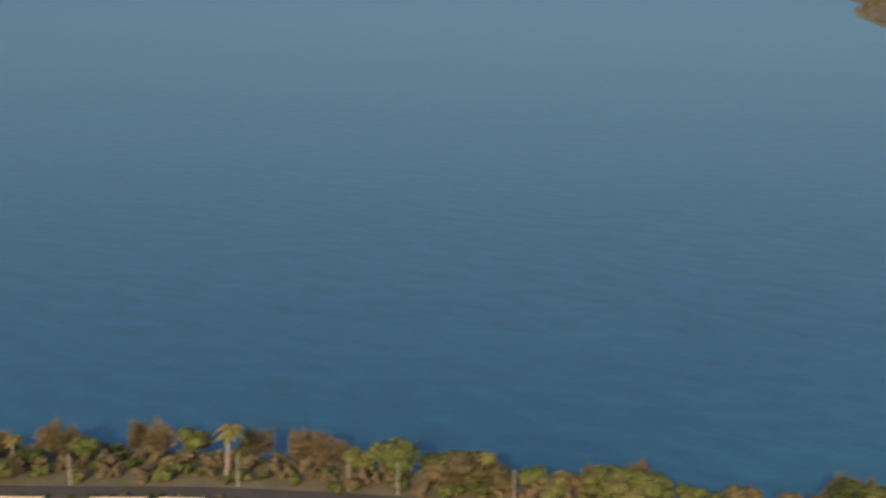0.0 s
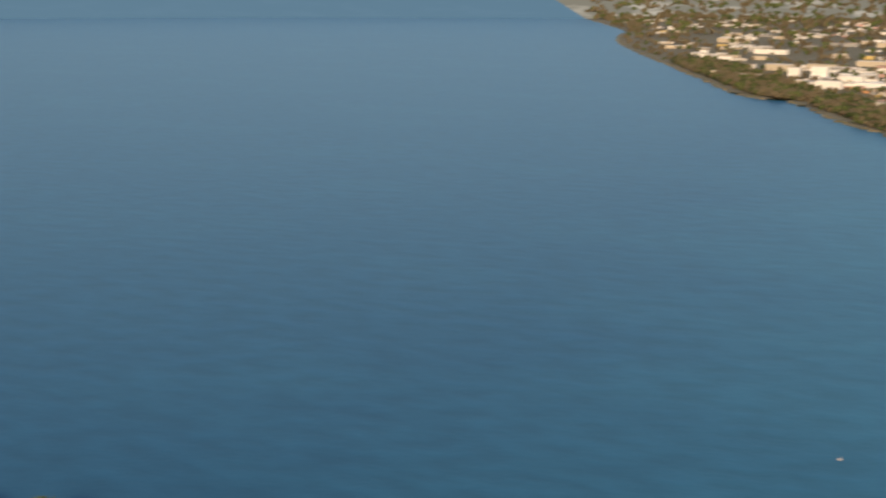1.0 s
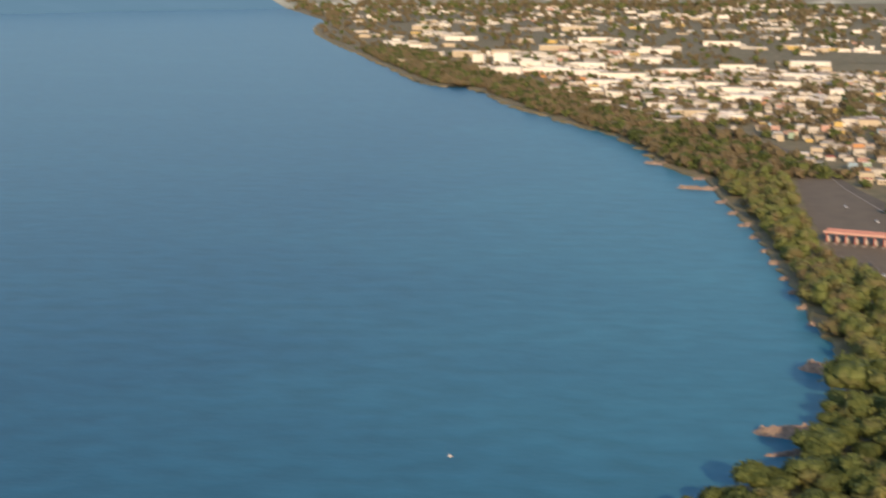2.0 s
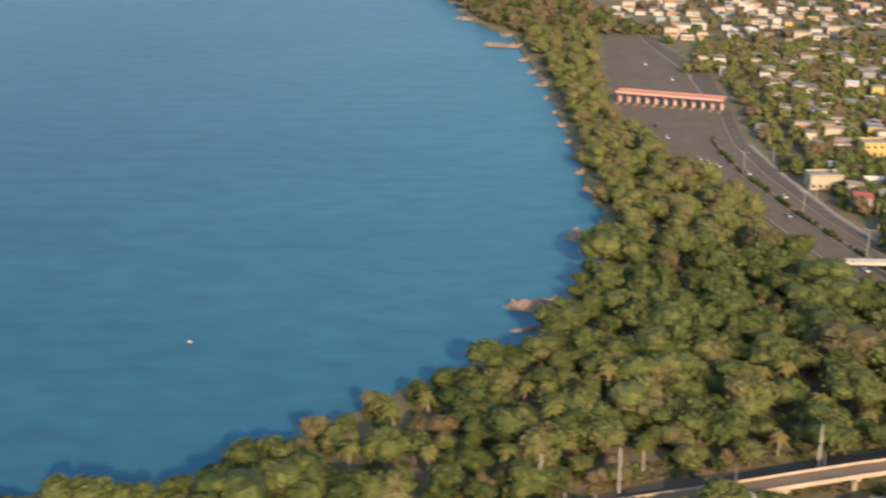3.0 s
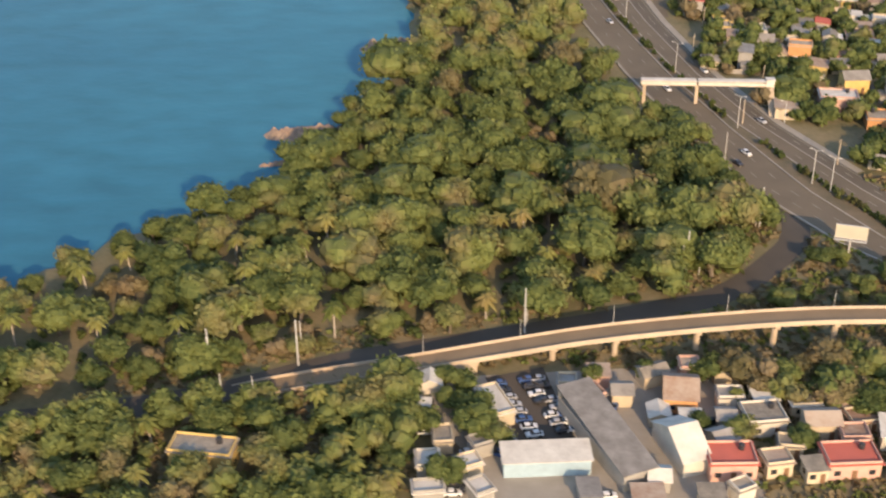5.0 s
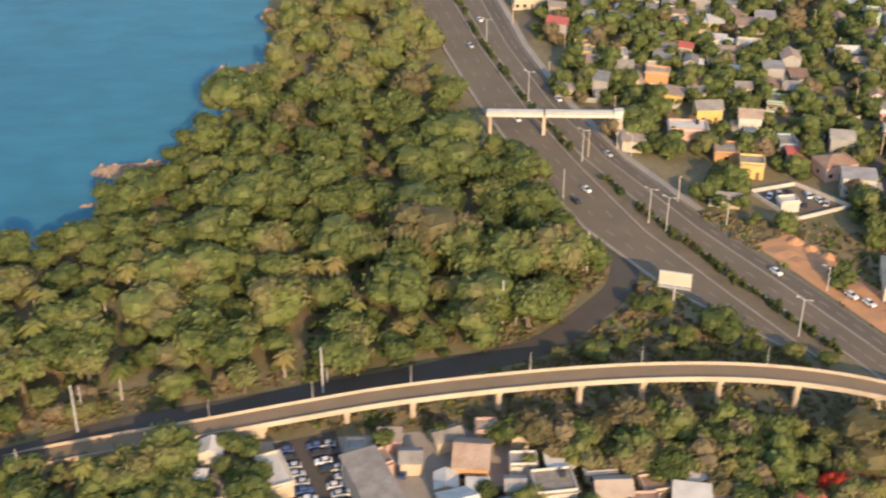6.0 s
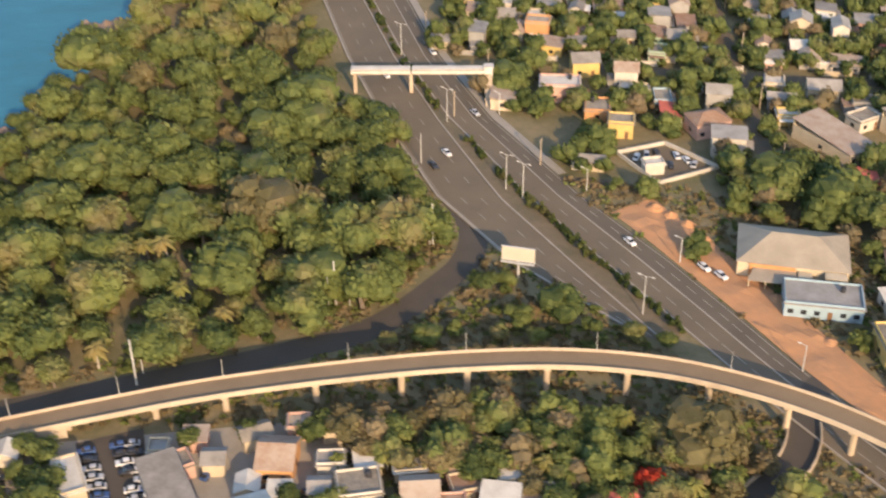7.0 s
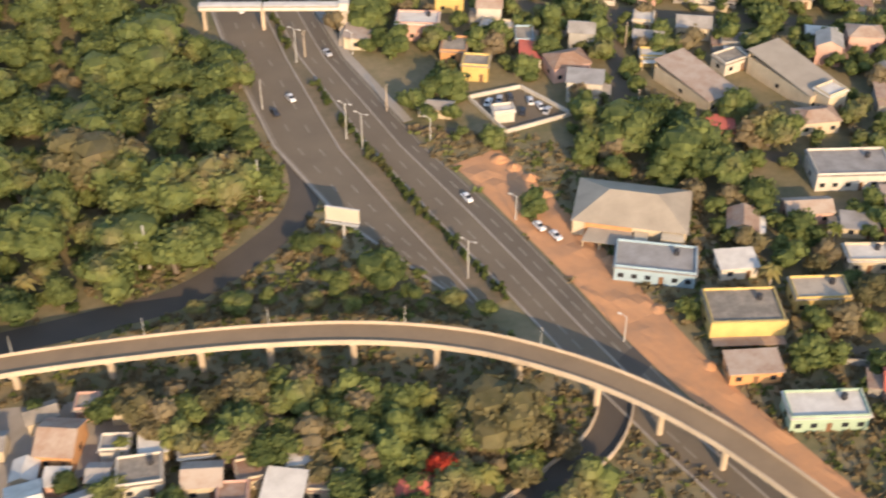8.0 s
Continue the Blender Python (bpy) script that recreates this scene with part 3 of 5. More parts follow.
def stuff(name, spots, templates, materials, label, category, pick):
    """Many plants in one mesh. spots: x, y, z, size, turn, template, material."""
    VV, FF, II, n = [], [], [], 0
    for x, y, z, size, turn, k, m in spots:
        V, F = templates[k]
        c, s = math.cos(turn) * size, math.sin(turn) * size
        VV.append(V @ np.array([[c, s, 0], [-s, c, 0], [0, 0, size]]) + (x, y, z))
        FF.append(F + n)
        II.append(np.full(len(F), m))
        n += len(V)
    return tagged(put(name, quads(name, np.concatenate(VV), np.concatenate(FF), materials, np.concatenate(II))), label, category, kind="stuff")


def palm_parts(seed, height):
    r = random.Random(seed)
    lean = Vector((r.uniform(-0.8, 0.8), r.uniform(-0.8, 0.8), 0))
    trunk = Shape().tube([(0, 0, -0.3), lean * 0.3 + Vector((0, 0, height * 0.5)), lean + Vector((0, 0, height))], [0.24, 0.17, 0.15], 7)
    top = lean + Vector((0, 0, height))
    fr = Shape()
    for k in range(16):
        a, up = k * math.tau * 0.382, 0.9 - 1.3 * (k / 16)
        d = Vector((math.cos(a), math.sin(a), 0))
        side = Vector((-d.y, d.x, 0))
        L = r.uniform(2.0, 2.7)
        spine = [top + d * L * t + Vector((0, 0, L * (up * t - (0.75 + up * 0.35) * t * t))) for t in (0, 0.25, 0.5, 0.75, 1.0)]
        for i in range(4):
            p, q = spine[i], spine[i + 1]
            w0, w1 = (0.15, 0.5, 0.55, 0.4, 0.08)[i], (0.15, 0.5, 0.55, 0.4, 0.08)[i + 1]
            for sg in (1, -1):
                fr.add([p, q, q + side * sg * w1 - Vector((0, 0, w1 * 0.55)), p + side * sg * w0 - Vector((0, 0, w0 * 0.55))], [(0, 1, 2, 3)])
    return trunk.mesh("trunk", PALE_TRUNK), fr.mesh("fronds", PALM_LEAF)


PALMS = [palm_parts(k, h) for k, h in enumerate((5.0, 6.4, 7.6))]


def palm(x, y, k, size, turn, label="tall coconut palm with arching fronds among the trees"):
    t = thing("palm_tree", pose(x, y, G, 0, 0, turn), label, "palm", "coastal palms")
    t.scale = (size, size, size)
    put("trunk", PALMS[k][0], t)
    put("fronds", PALMS[k][1], t)


WOOD = [(-140, 216), (-126, 231), (-112, 242), (-103, 251), (-97, 268), (-95, 279), (-89, 300), (-82, 319), (-76, 334), (-74, 352), (-75, 372), (-78, 400), (-79, 440), (-81, 492), (-85, 556), (-93, 635), (-100, 690),
        (-106, 736), (-62, 736), (-66, 690), (-69, 610), (-68, 550), (-66, 515), (-58, 468), (-45, 425), (-30, 374), (-19, 330), (-8, 295), (4, 266), (11.5, 252), (13, 240), (9.5, 230), (2.5, 219.5), (-7, 211.5), (-17, 206),
        (-30, 200.5), (-47, 195.5), (-62, 190.5), (-82, 184), (-108, 173), (-142, 164), (-205, 156), (-280, 145), (-340, 130), (-365, 127), (-322, 139), (-256, 160), (-215, 164), (-186, 166), (-168, 178), (-154, 196)]
rt = random.Random(11)


def scatter_points(poly, gap, tries, keep=lambda x, y: True, taken=None):
    xs, ys = [p[0] for p in poly], [p[1] for p in poly]
    taken, cell = taken if taken is not None else {}, gap
    out = []
    for _ in range(tries):
        x, y = rt.uniform(min(xs), max(xs)), rt.uniform(min(ys), max(ys))
        i, j = int(x // cell), int(y // cell)
        if any((x - a) ** 2 + (y - b) ** 2 < gap * gap for di in (-1, 0, 1) for dj in (-1, 0, 1) for a, b in taken.get((i + di, j + dj), ())):
            continue
        if inside(x, y, poly) and keep(x, y):
            taken.setdefault((i, j), []).append((x, y))
            out.append((x, y))
    return out


GREEN_LABELS = ["broad leafy green tree in dense coastal woodland", "spreading yellow green tree among dense woods", "rounded dark green tree in the coastal woods"]
LEDGES = ((-101, 286.5, 11), (-83, 350, 12))
wood = sorted(scatter_points(WOOD, 6.2, 50000, lambda x, y: all(math.hypot(x - a, y - b) > r for a, b, r in LEDGES)), key=lambda p: p[1] + abs(p[0] + 40) * 0.25)
rest, rest_near = [], []
for n_, (x, y) in enumerate(wood):
    dry = noise.noise((x * 0.035, y * 0.035, 3.0)) > 0.37 and rt.random() < 0.75
    size = rt.choice((rt.uniform(0.5, 0.8), rt.uniform(0.8, 1.15), rt.uniform(1.1, 1.45)))
    if x < -230:
        dry = dry or rt.random() < 0.5
    if n_ < 165:
        if rt.random() < 0.12 and x < -20:
            palm(x, y, rt.randrange(3), rt.uniform(0.95, 1.2), rt.uniform(0, 360))
        else:
            tree(x, y, size, rt.randrange(9), dry, rt.uniform(0, 360), "dry brown leaved tree among green woodland" if dry else GREEN_LABELS[n_ % 3], "coastal woodland")
    else:
        (rest if y > 330 else rest_near).append((x, y, G - (0.4 if y > 330 else 0), size, rt.uniform(0, 6.28), rt.randrange(4 if y > 330 else 9), 1 if dry else 0))
stuff("woodland", rest, MID_TREES, [LEAF, LEAF_OLIVE], "dense green coastal woodland along the shore", "woods", None)
stuff("woodland_near", rest_near, HI, [LEAF, LEAF_OLIVE], "dense green woodland between the highway and the sea", "woods", None)

# undergrowth leaves are darker, to put shade into the gaps between trees
floor_ = [(x, y, G - 0.3, rt.uniform(0.4, 0.7), rt.uniform(0, 6.28), rt.randrange(4), int(rt.random() < 0.2)) for x, y in scatter_points(WOOD, 4.4, 30000, lambda x, y: y < 300)]
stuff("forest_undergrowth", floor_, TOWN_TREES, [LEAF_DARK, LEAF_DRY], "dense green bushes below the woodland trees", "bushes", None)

# dry bushes between the coast road and the sea
BUSHY = [(-760, -90), (-560, 30), (-462, 92), (-422, 110), (-372, 128), (-300, 150), (-300, 141), (-388, 108), (-436, 82), (-600, -6), (-780, -120)]
for n_, (x, y) in enumerate(scatter_points(BUSHY, 3.0, 16000, lambda x, y: x > -462)):
    if n_ > 260:
        break
    if n_ % 17 == 0:
        bare_tree(x, y, rt.uniform(0.8, 1.2), rt.randrange(3), rt.uniform(0, 360))
    elif n_ % 17 == 5:
        tree(x, y, rt.uniform(0.5, 0.8), rt.randrange(8), rt.random() < 0.5, rt.uniform(0, 360), "small dusty tree beside the coast road", "roadside trees")
    else:
        ob = tagged(put("shrub", SHRUBS[rt.choice((2, 3, 4, 4))], None, pose(x, y, G - 0.1, 0, 0, rt.uniform(0, 360))), "dry ochre roadside shrub near the shore", "shrub", "coast shrubs")
        ob.scale = [rt.uniform(1.2, 2.1)] * 3

for n_, (x, y, size) in enumerate(((-441, 97, 1.5), (-437, 99, 1.3), (-424, 109, 1.4), (-419, 111, 1.4), (-396, 120, 1.5), (-385, 124, 1.5), (-381, 127, 1.4), (-376, 127, 1.2), (-361, 128, 1.2), (-308, 152, 1.2), (-264, 164, 1.5), (-258, 165, 1.4))):
    bare_tree(x, y, size, n_ % 3, n_ * 47)
for n_, (x, y, size) in enumerate(((-431, 98, 0.9), (-411, 115, 1.0), (-370, 127, 0.9), (-350, 133, 1.0), (-345, 136, 0.8), (-330, 139, 0.8), (-398, 116, 0.6))):
    tree(x, y, size, n_, False, n_ * 61, "dark green tree on the dry shore", "roadside trees")
palm(-396, 109, 2, 1.6, 30, "tall slender palm beside the coast road")
for n_, (x, y) in enumerate(((-352, 130), (-347, 132), (-338, 135), (-322, 141), (-446, 88))):
    palm(x, y, n_ % 3, 1.1, n_ * 70, "slender palm beside the coast road")

# trees and palms round the ramp
NEAR = [(-3, 178), (10, 182), (30, 184), (48, 181), (60, 177), (69, 170), (60, 163), (50, 156), (38, 151), (32, 152), (29, 158), (27, 166), (14, 168), (5, 167), (-4, 170)]
RAMP2 = [(p.x, p.y) for p in RAMP]
for x, y in scatter_points(NEAR, 4.6, 4000, lambda x, y: dist_line(x, y, RAMP2) > 9):
    if rt.random() < 0.25:
        palm(x, y, 0, rt.uniform(0.7, 0.95), rt.uniform(0, 360), "short palm beside the elevated ramp")
    else:
        dry = rt.random() < 0.3
        tree(x, y, rt.uniform(0.6, 0.85), rt.randrange(8), dry, rt.uniform(0, 360), "dusty brown tree below the elevated ramp" if dry else "green tree below the elevated ramp", "trees by the ramp")
extra = []
for x, y in scatter_points([(-4, 184), (14, 186.5), (34, 187.5), (50, 185), (63, 180), (71, 173), (74, 165), (60, 150), (36, 143), (30, 150), (28, 168), (4, 170)], 3.2, 2500, lambda x, y: dist_line(x, y, [(p.x, p.y) for p in LOOP]) > 4.5 and dist_line(x, y, RAMP2) > 8):
    extra.append((x, y, G - 0.3, rt.uniform(0.55, 1.1), rt.uniform(0, 6.28), rt.randrange(4), int(rt.random() < 0.3)))
for x, y in scatter_points([(-150, 152), (-106, 163), (-88, 167), (-70, 171), (-63, 160), (-66, 136), (-90, 124), (-170, 128)], 4.4, 2500, lambda x, y: not (-108 < x < -89 and 140 < y < 154)):
    extra.append((x, y, G - 0.3, rt.uniform(0.7, 1.15), rt.uniform(0, 6.28), rt.randrange(4), int(rt.random() < 0.12)))
stuff("undergrowth", extra, TOWN_TREES, [LEAF, LEAF_DRY], "dense green and brown undergrowth below the ramp", "bushes", None)
LOWER = [(-150, 150), (-104, 163), (-84, 166), (-66, 169), (-62, 150), (-66, 138), (-90, 128), (-160, 132)]
for x, y in scatter_points(LOWER, 6.0, 3000, lambda x, y: not (-108 < x < -89 and 142 < y < 155)):
    if rt.random() < 0.35:
        palm(x, y, rt.randrange(2), rt.uniform(0.8, 1.1), rt.uniform(0, 360), "palm in a garden below the ramp")
    else:
        tree(x, y, rt.uniform(0.75, 1.1), rt.randrange(8), False, rt.uniform(0, 360), "green garden tree near the coast road", "garden trees")
for x, y, s, k in ((37, 213.5, 0.75, 8), (28, 210.5, 0.62, 1), (21.5, 222.5, 0.55, 3), (42, 208, 0.5, 2), (16, 207, 0.5, 6), (3, 204, 0.5, 7), (50, 206, 0.45, 4), (24, 206, 0.5, 2), (31, 205, 0.5, 0), (10, 205, 0.5, 8), (-4, 283, 0.9, 5), (-66, 166, 0.8, 3), (-60, 160, 0.7, 1), (-56, 146, 0.8, 2), (-30, 176, 0.6, 7), (-8, 178, 0.75, 1), (-12, 162, 0.55, 0), (-20, 178, 0.6, 6), (-4, 160, 0.6, 3), (6, 158, 0.55, 4), (18, 168, 0.7, 1), (26, 224, 0.45, 5), (56, 203, 0.5, 0), (10, 247, 0.7, 2), (2, 282, 0.75, 4), (-3, 290, 0.8, 8)):
    if dist_line(x, y, [(p.x, p.y) for p in SURF]) > 4.2:
        tree(x, y, s, k, False, rt.uniform(0, 360), "small green tree on the dry grass triangle", "trees by the slip road")
tree(58.4, 173.5, 1.15, 8, True, 20, "broad dusty brown tree below the elevated ramp", "trees by the ramp")
blossom = thing("flame_tree", pose(47.5, 163.5, G), "small tree covered in bright red blossom", "tree")
blossom.scale = (0.85, 0.85, 0.85)
put("trunk", TREES[6][0], blossom)
put("crown", quads("crown", *HI[6], [LEAF_RED]), blossom, None, "bright red blossom")
gone = 0.0
for p, q in zip(HWM[:end], HWM[1:end]):
    L = (q - p).length
    while gone < L:
        r_ = p.lerp(q, gone / L)
        gone += 2.1
        wide_ = max(0.0, min(1.0, (298 - r_.y) / 36))
        if 204 < r_.y < 478 and rt.random() < 0.62 + 0.36 * wide_:
            ob = tagged(put("shrub", SHRUBS[rt.randrange(2)], None, pose(r_.x + rt.uniform(-0.5, 0.5) + 1.5 * wide_, r_.y + 0.7 * wide_, G + 0.1, 0, 0, rt.uniform(0, 360))), "dark green shrub on the highway median", "shrub", "median shrubs")
            ob.scale = [rt.uniform(0.6, 1.0)] * 3
    gone -= L
for x, y in scatter_points([(-12, 203), (-4, 201), (20, 204), (40, 205), (56, 204), (48, 211), (38, 222), (27, 233), (22, 232), (13, 219), (2, 209)], 6.5, 1500, lambda x, y: dist_line(x, y, [(p.x, p.y) for p in SURF]) > 4.2):
    ob = tagged(put("shrub", SHRUBS[rt.choice((0, 2, 3, 4, 4))], None, pose(x, y, G - 0.1, 0, 0, rt.uniform(0, 360))), "dusty low shrub on dry grass", "shrub", "grass triangle shrubs")
    ob.scale = [rt.uniform(0.7, 1.2)] * 3


# ---- rocks on the shore ----
def headland(x0, y0, x1, y1, wide, high, label):
    """A low ledge of coral rock from the shore (x1, y1) out to (x0, y0)."""
    a, b = Vector((x0, y0, 0)), Vector((x1, y1, 0))
    L = (b - a).length
    d = (b - a) / L
    q = Vector((-d.y, d.x, 0))
    nu, nv = 22, 12
    v, f = [], []
    for i in range(nu + 1):
        for j in range(nv + 1):
            u, w = i / nu, j / nv * 2 - 1
            half = wide * (0.12 + 0.88 * u ** 0.7) * (1 + 0.35 * noise.noise((x0 + u * 5, w, 1.0)))
            p = a + d * u * L + q * w * half
            edge = max(0.0, 1 - abs(w) ** 3) * min(1, u * 6 + 0.1)
            h = high * (edge * (0.7 + 0.9 * noise.noise((p.x * 0.5, p.y * 0.5, 2.0)) + 0.6 * noise.noise((p.x * 1.5, p.y * 1.5, 5.0)))) - 0.5 * (1 - edge)
            v.append((p.x, p.y, h))
    f = [(i * (nv + 1) + j, (i + 1) * (nv + 1) + j, (i + 1) * (nv + 1) + j + 1, i * (nv + 1) + j + 1) for i in range(nu) for j in range(nv)]
    return tagged(put("rock_ledge", mesh_of("rock_ledge", v, f, ROCK)), label, "rock", "shore rocks")


headland(-112, 286, -88, 287, 8.0, 2.6, "reddish brown coral rock ledge jutting into the sea")
headland(-93, 350, -68, 349, 12.0, 2.8, "rugged reddish rock ledge below dark trees")
headland(-131, 702, -106, 698, 5.0, 2.0, "low reddish rock ledge jutting into the sea")
headland(-152, 798, -128, 790, 5.0, 2.0, "distant low rock ledge at the shore")
headland(-110, 268, -96, 272, 2.0, 1.2, "dark low rock at the wooded shore")
headland(-173, 199, -156, 190, 4.0, 1.6, "brown rock ledge at the wooded shore")
for x, y in ((-84, 405), (-86, 428), (-87, 452), (-89, 476), (-91, 505), (-93, 530), (-96, 560), (-100, 590), (-104, 622), (-109, 655), (-120, 735)):
    headland(x - 0.5, y - 1, x + 8, y + 3, 4.0, 1.5, "small reddish coral rock spur along the shore")

roadside = [(p, n_) for p, n_ in zip(SURF, ns) if -520 < p.x < -385]
rw_thing = thing("roadside_wall", pose(0, 0, G), "low pale stone wall along the coast road", "wall")
for (p, n_), (q, m2) in zip(roadside, roadside[1:]):
    if rt.random() < 0.8:
        a, e = p - n_ * 5.0, q - m2 * 5.0
        L = (e - a).length
        part("wall_panel", Shape().box(0.05, -0.2, -0.2, L - 0.05, 0.2, 0.9).box(0.0, -0.26, 0.9, L, 0.26, 1.02), CONCRETE, rw_thing, at=pose(a.x, a.y, 0, 0, 0, math.degrees(math.atan2(e.y - a.y, e.x - a.x))))
for p, n_ in roadside:
    q = p - n_ * rt.uniform(3.6, 4.3)
    ob = tagged(put("shrub", SHRUBS[rt.choice((0, 1, 4))], None, pose(q.x, q.y, G - 0.1, 0, 0, rt.uniform(0, 360))), "small dark shrub beside the coast road wall", "shrub", "wall shrubs")
    ob.scale = [rt.uniform(0.5, 0.9)] * 3

# rough grass and weeds on open ground
def tuft(seed):
    r = np.random.RandomState(seed)
    V = []
    for k in range(9):
        a, s = r.uniform(0, math.tau), r.uniform(0.25, 0.6)
        o = r.uniform(-0.7, 0.7, 2)
        u = np.array([math.cos(a), math.sin(a), 0]) * s
        top = np.array([r.uniform(-0.3, 0.3), r.uniform(-0.3, 0.3), r.uniform(0.25, 0.7)])
        base = np.array([o[0], o[1], 0])
        V += [base - u, base + u, base + u * 0.7 + top, base - u * 0.7 + top]
    return np.array(V), np.arange(36).reshape(9, 4)


TUFTS = [tuft(k) for k in range(6)]
weeds = []
hwl2, hwr2, surf2, loop2, ramp2 = ([(p.x, p.y) for p in ln] for ln in (HWL[:end], HWR, SURF, LOOP, RAMP))
for x, y in scatter_points([(-120, 130), (-8, 140), (34, 138), (120, 110), (150, 150), (120, 200), (92, 250), (66, 262), (10, 270), (-12, 205), (-70, 195), (-120, 180)], 1.1, 26000):
    if dist_line(x, y, surf2) < 3.6 or dist_line(x, y, loop2) < 3.3 or (-62 < x < -3 and 140 < y < 181):
        continue
    inside_road = inside(x, y, hwl2 + hwr2[::-1]) or inside(x, y, [(p.x, p.y) for p in DL] + [(p.x, p.y) for p in reversed(DR)])
    if not inside_road:
        weeds.append((x, y, G - 0.05, rt.uniform(0.6, 1.5), rt.uniform(0, 6.28), rt.randrange(6), rt.choice((0, 1, 1))))
stuff("rough_grass", weeds, TUFTS, [LEAF, LEAF_DRY], "rough dry grass and weeds on open ground", "grass", None)

# heaps of earth on the roadworks strip
def earth_mound(x, y, R, h, seed):
    v, f, n_ = [(0, 0, h)], [], 14
    for ring_ in range(1, 5):
        for k in range(n_):
            a = k * math.tau / n_
            q = ring_ / 4
            rr = R * q * (1 + 0.25 * noise.noise((math.cos(a) + seed, math.sin(a), ring_)))
            v.append((rr * math.cos(a), rr * math.sin(a), h * (1 - q) ** 1.2 * (1 + 0.3 * noise.noise((a, q * 3, seed))) - (0.2 if ring_ == 4 else 0)))
    f += [(0, 1 + k, 1 + (k + 1) % n_) for k in range(n_)]
    for g in range(3):
        f += [(1 + g * n_ + k, 1 + (g + 1) * n_ + k, 1 + (g + 1) * n_ + (k + 1) % n_, 1 + g * n_ + (k + 1) % n_) for k in range(n_)]
    tagged(put("earth_mound", mesh_of("earth_mound", v, f, DIRT), None, pose(x, y, G + 0.2)), "loose mound of orange excavated earth", "earth mound", "roadworks mounds")


for k, (x, y, R, h) in enumerate(((60, 253, 2.2, 1.1), (63, 250, 1.8, 0.9), (66, 246, 2.0, 1.2), (69, 240.5, 1.6, 0.8), (74, 231, 1.5, 0.7), (80, 219, 1.8, 0.8), (87, 205, 1.7, 0.7), (94, 190, 1.6, 0.7))):
    earth_mound(x, y, R, h, k * 1.7)

# ---- lamps, bridge, toll station, billboard ----
def lamp_post(x, y, z, high, arms, turn, label, category="street lamp", group="street lamps", girth=0.13):
    t = thing("street_lamp", pose(x, y, z, 0, 0, turn), label, category, group)
    part("pole", Shape().tube([(0, 0, -0.2), (0, 0, 0.6), (0, 0, high)], [girth * 1.4, girth, girth * 0.65], 8), STEEL, t)
    for s in arms:
        part("arm", Shape().tube([(0, 0, high - 0.25), (s * 0.8, 0, high + 0.05), (s * 1.5, 0, high + 0.12)], [0.06, 0.05, 0.05], 6), STEEL, t)
        part("lamp_head", Shape().box(s * 1.4 - 0.35, -0.16, high + 0.06, s * 1.4 + 0.35, 0.16, high + 0.2, None, 0.03), WHITE, t)
    return t


for x, y in ((52.6, 214), (31, 257), (27.4, 261), (14, 293), (1.5, 331), (-10, 372), (-22, 424)):
    lamp_post(x, y, G + 0.2, 9.0, (1, -1), -30, "tall pale double arm lamp post on the median", group="highway lamps")
for x, y in ((62.5, 232), (45.5, 260), (80, 196.5), (27, 297)):
    lamp_post(x, y, G, 6.0, (-1,), -30, "slim grey lamp post at the highway edge", group="highway lamps")
for x, y in ((10.5, 239), (-9, 215.5), (-5, 217), (-103, 176.5), (-98, 165), (-92, 164.5), (-86, 183), (-42, 196), (8, 273), (-424, 86), (-390, 106), (-366, 117), (-355, 121), (-330, 131)):
    lamp_post(x, y, G, 8.0, (), 60, "plain pale concrete pole beside the road", group="roadside poles")
for x, y in ((-102.5, 175.8), (-86.2, 179.5), (-42.5, 192.7), (-7.8, 217.4), (11.2, 238.4)):
    lamp_post(x, y, G, 10.5, (), 60, "tall pale concrete pole rising among the trees", group="roadside poles", girth=0.2)
for x in (-62, -43, -24, -3.5, 19, 42, 63):
    p, turn = ramp_at(x)
    nrm = Vector((-math.sin(radians(turn)), math.cos(radians(turn)), 0))
    q = p + nrm * 2.4
    lamp_post(q.x, q.y, q.z + 0.75, 3.8, (), turn, "short slim pole on the ramp parapet", "pole", "ramp poles", 0.06)

bridge = thing("footbridge", pose(0, 0, 0), "white covered footbridge spanning the highway on piers", "footbridge")
for x0, x1 in ((-10.5, 4.6), (5.0, 23.5)):
    s = Shape().box(x0, 308.2, 7.0, x1, 310.2, 7.25)
    part("walkway", s, CONCRETE, bridge)
    for y in (308.2, 310.1):
        part("side_panel", Shape().box(x0, y, 7.25, x1, y + 0.1, 7.95), WHITE, bridge, "white painted side panel")
    part("roof", Shape().box(x0, 308.0, 8.35, x1, 310.4, 8.5, None, 0.15), WHITE, bridge, "thin white roof sheet")
    n_ = int((x1 - x0) / 2.6)
    for k in range(n_ + 1):
        xx = x0 + 0.1 + (x1 - x0 - 0.3) * k / n_
        part("post", Shape().box(xx, 308.15, 7.9, xx + 0.12, 308.3, 8.4), WHITE, bridge)
for x in (-9.5, 4.8, 22.8):
    part("pier", Shape().box(x - 0.45, 308.6, G - 0.2, x + 0.45, 309.8, 7.02, None, 0.04), CONCRETE, bridge)
stair = Shape().add([(23.6, 308.3, 7.0), (25.4, 308.3, 7.0), (25.4, 300.4, G), (23.6, 300.4, G), (23.6, 308.3, 6.6), (25.4, 308.3, 6.6), (25.4, 301.0, G - 0.2), (23.6, 301.0, G - 0.2)],
                    [(0, 3, 2, 1), (4, 5, 6, 7), (0, 1, 5, 4), (1, 2, 6, 5), (2, 3, 7, 6), (3, 0, 4, 7)])
part("stair", stair, CONCRETE, bridge, "pale concrete stair flight")
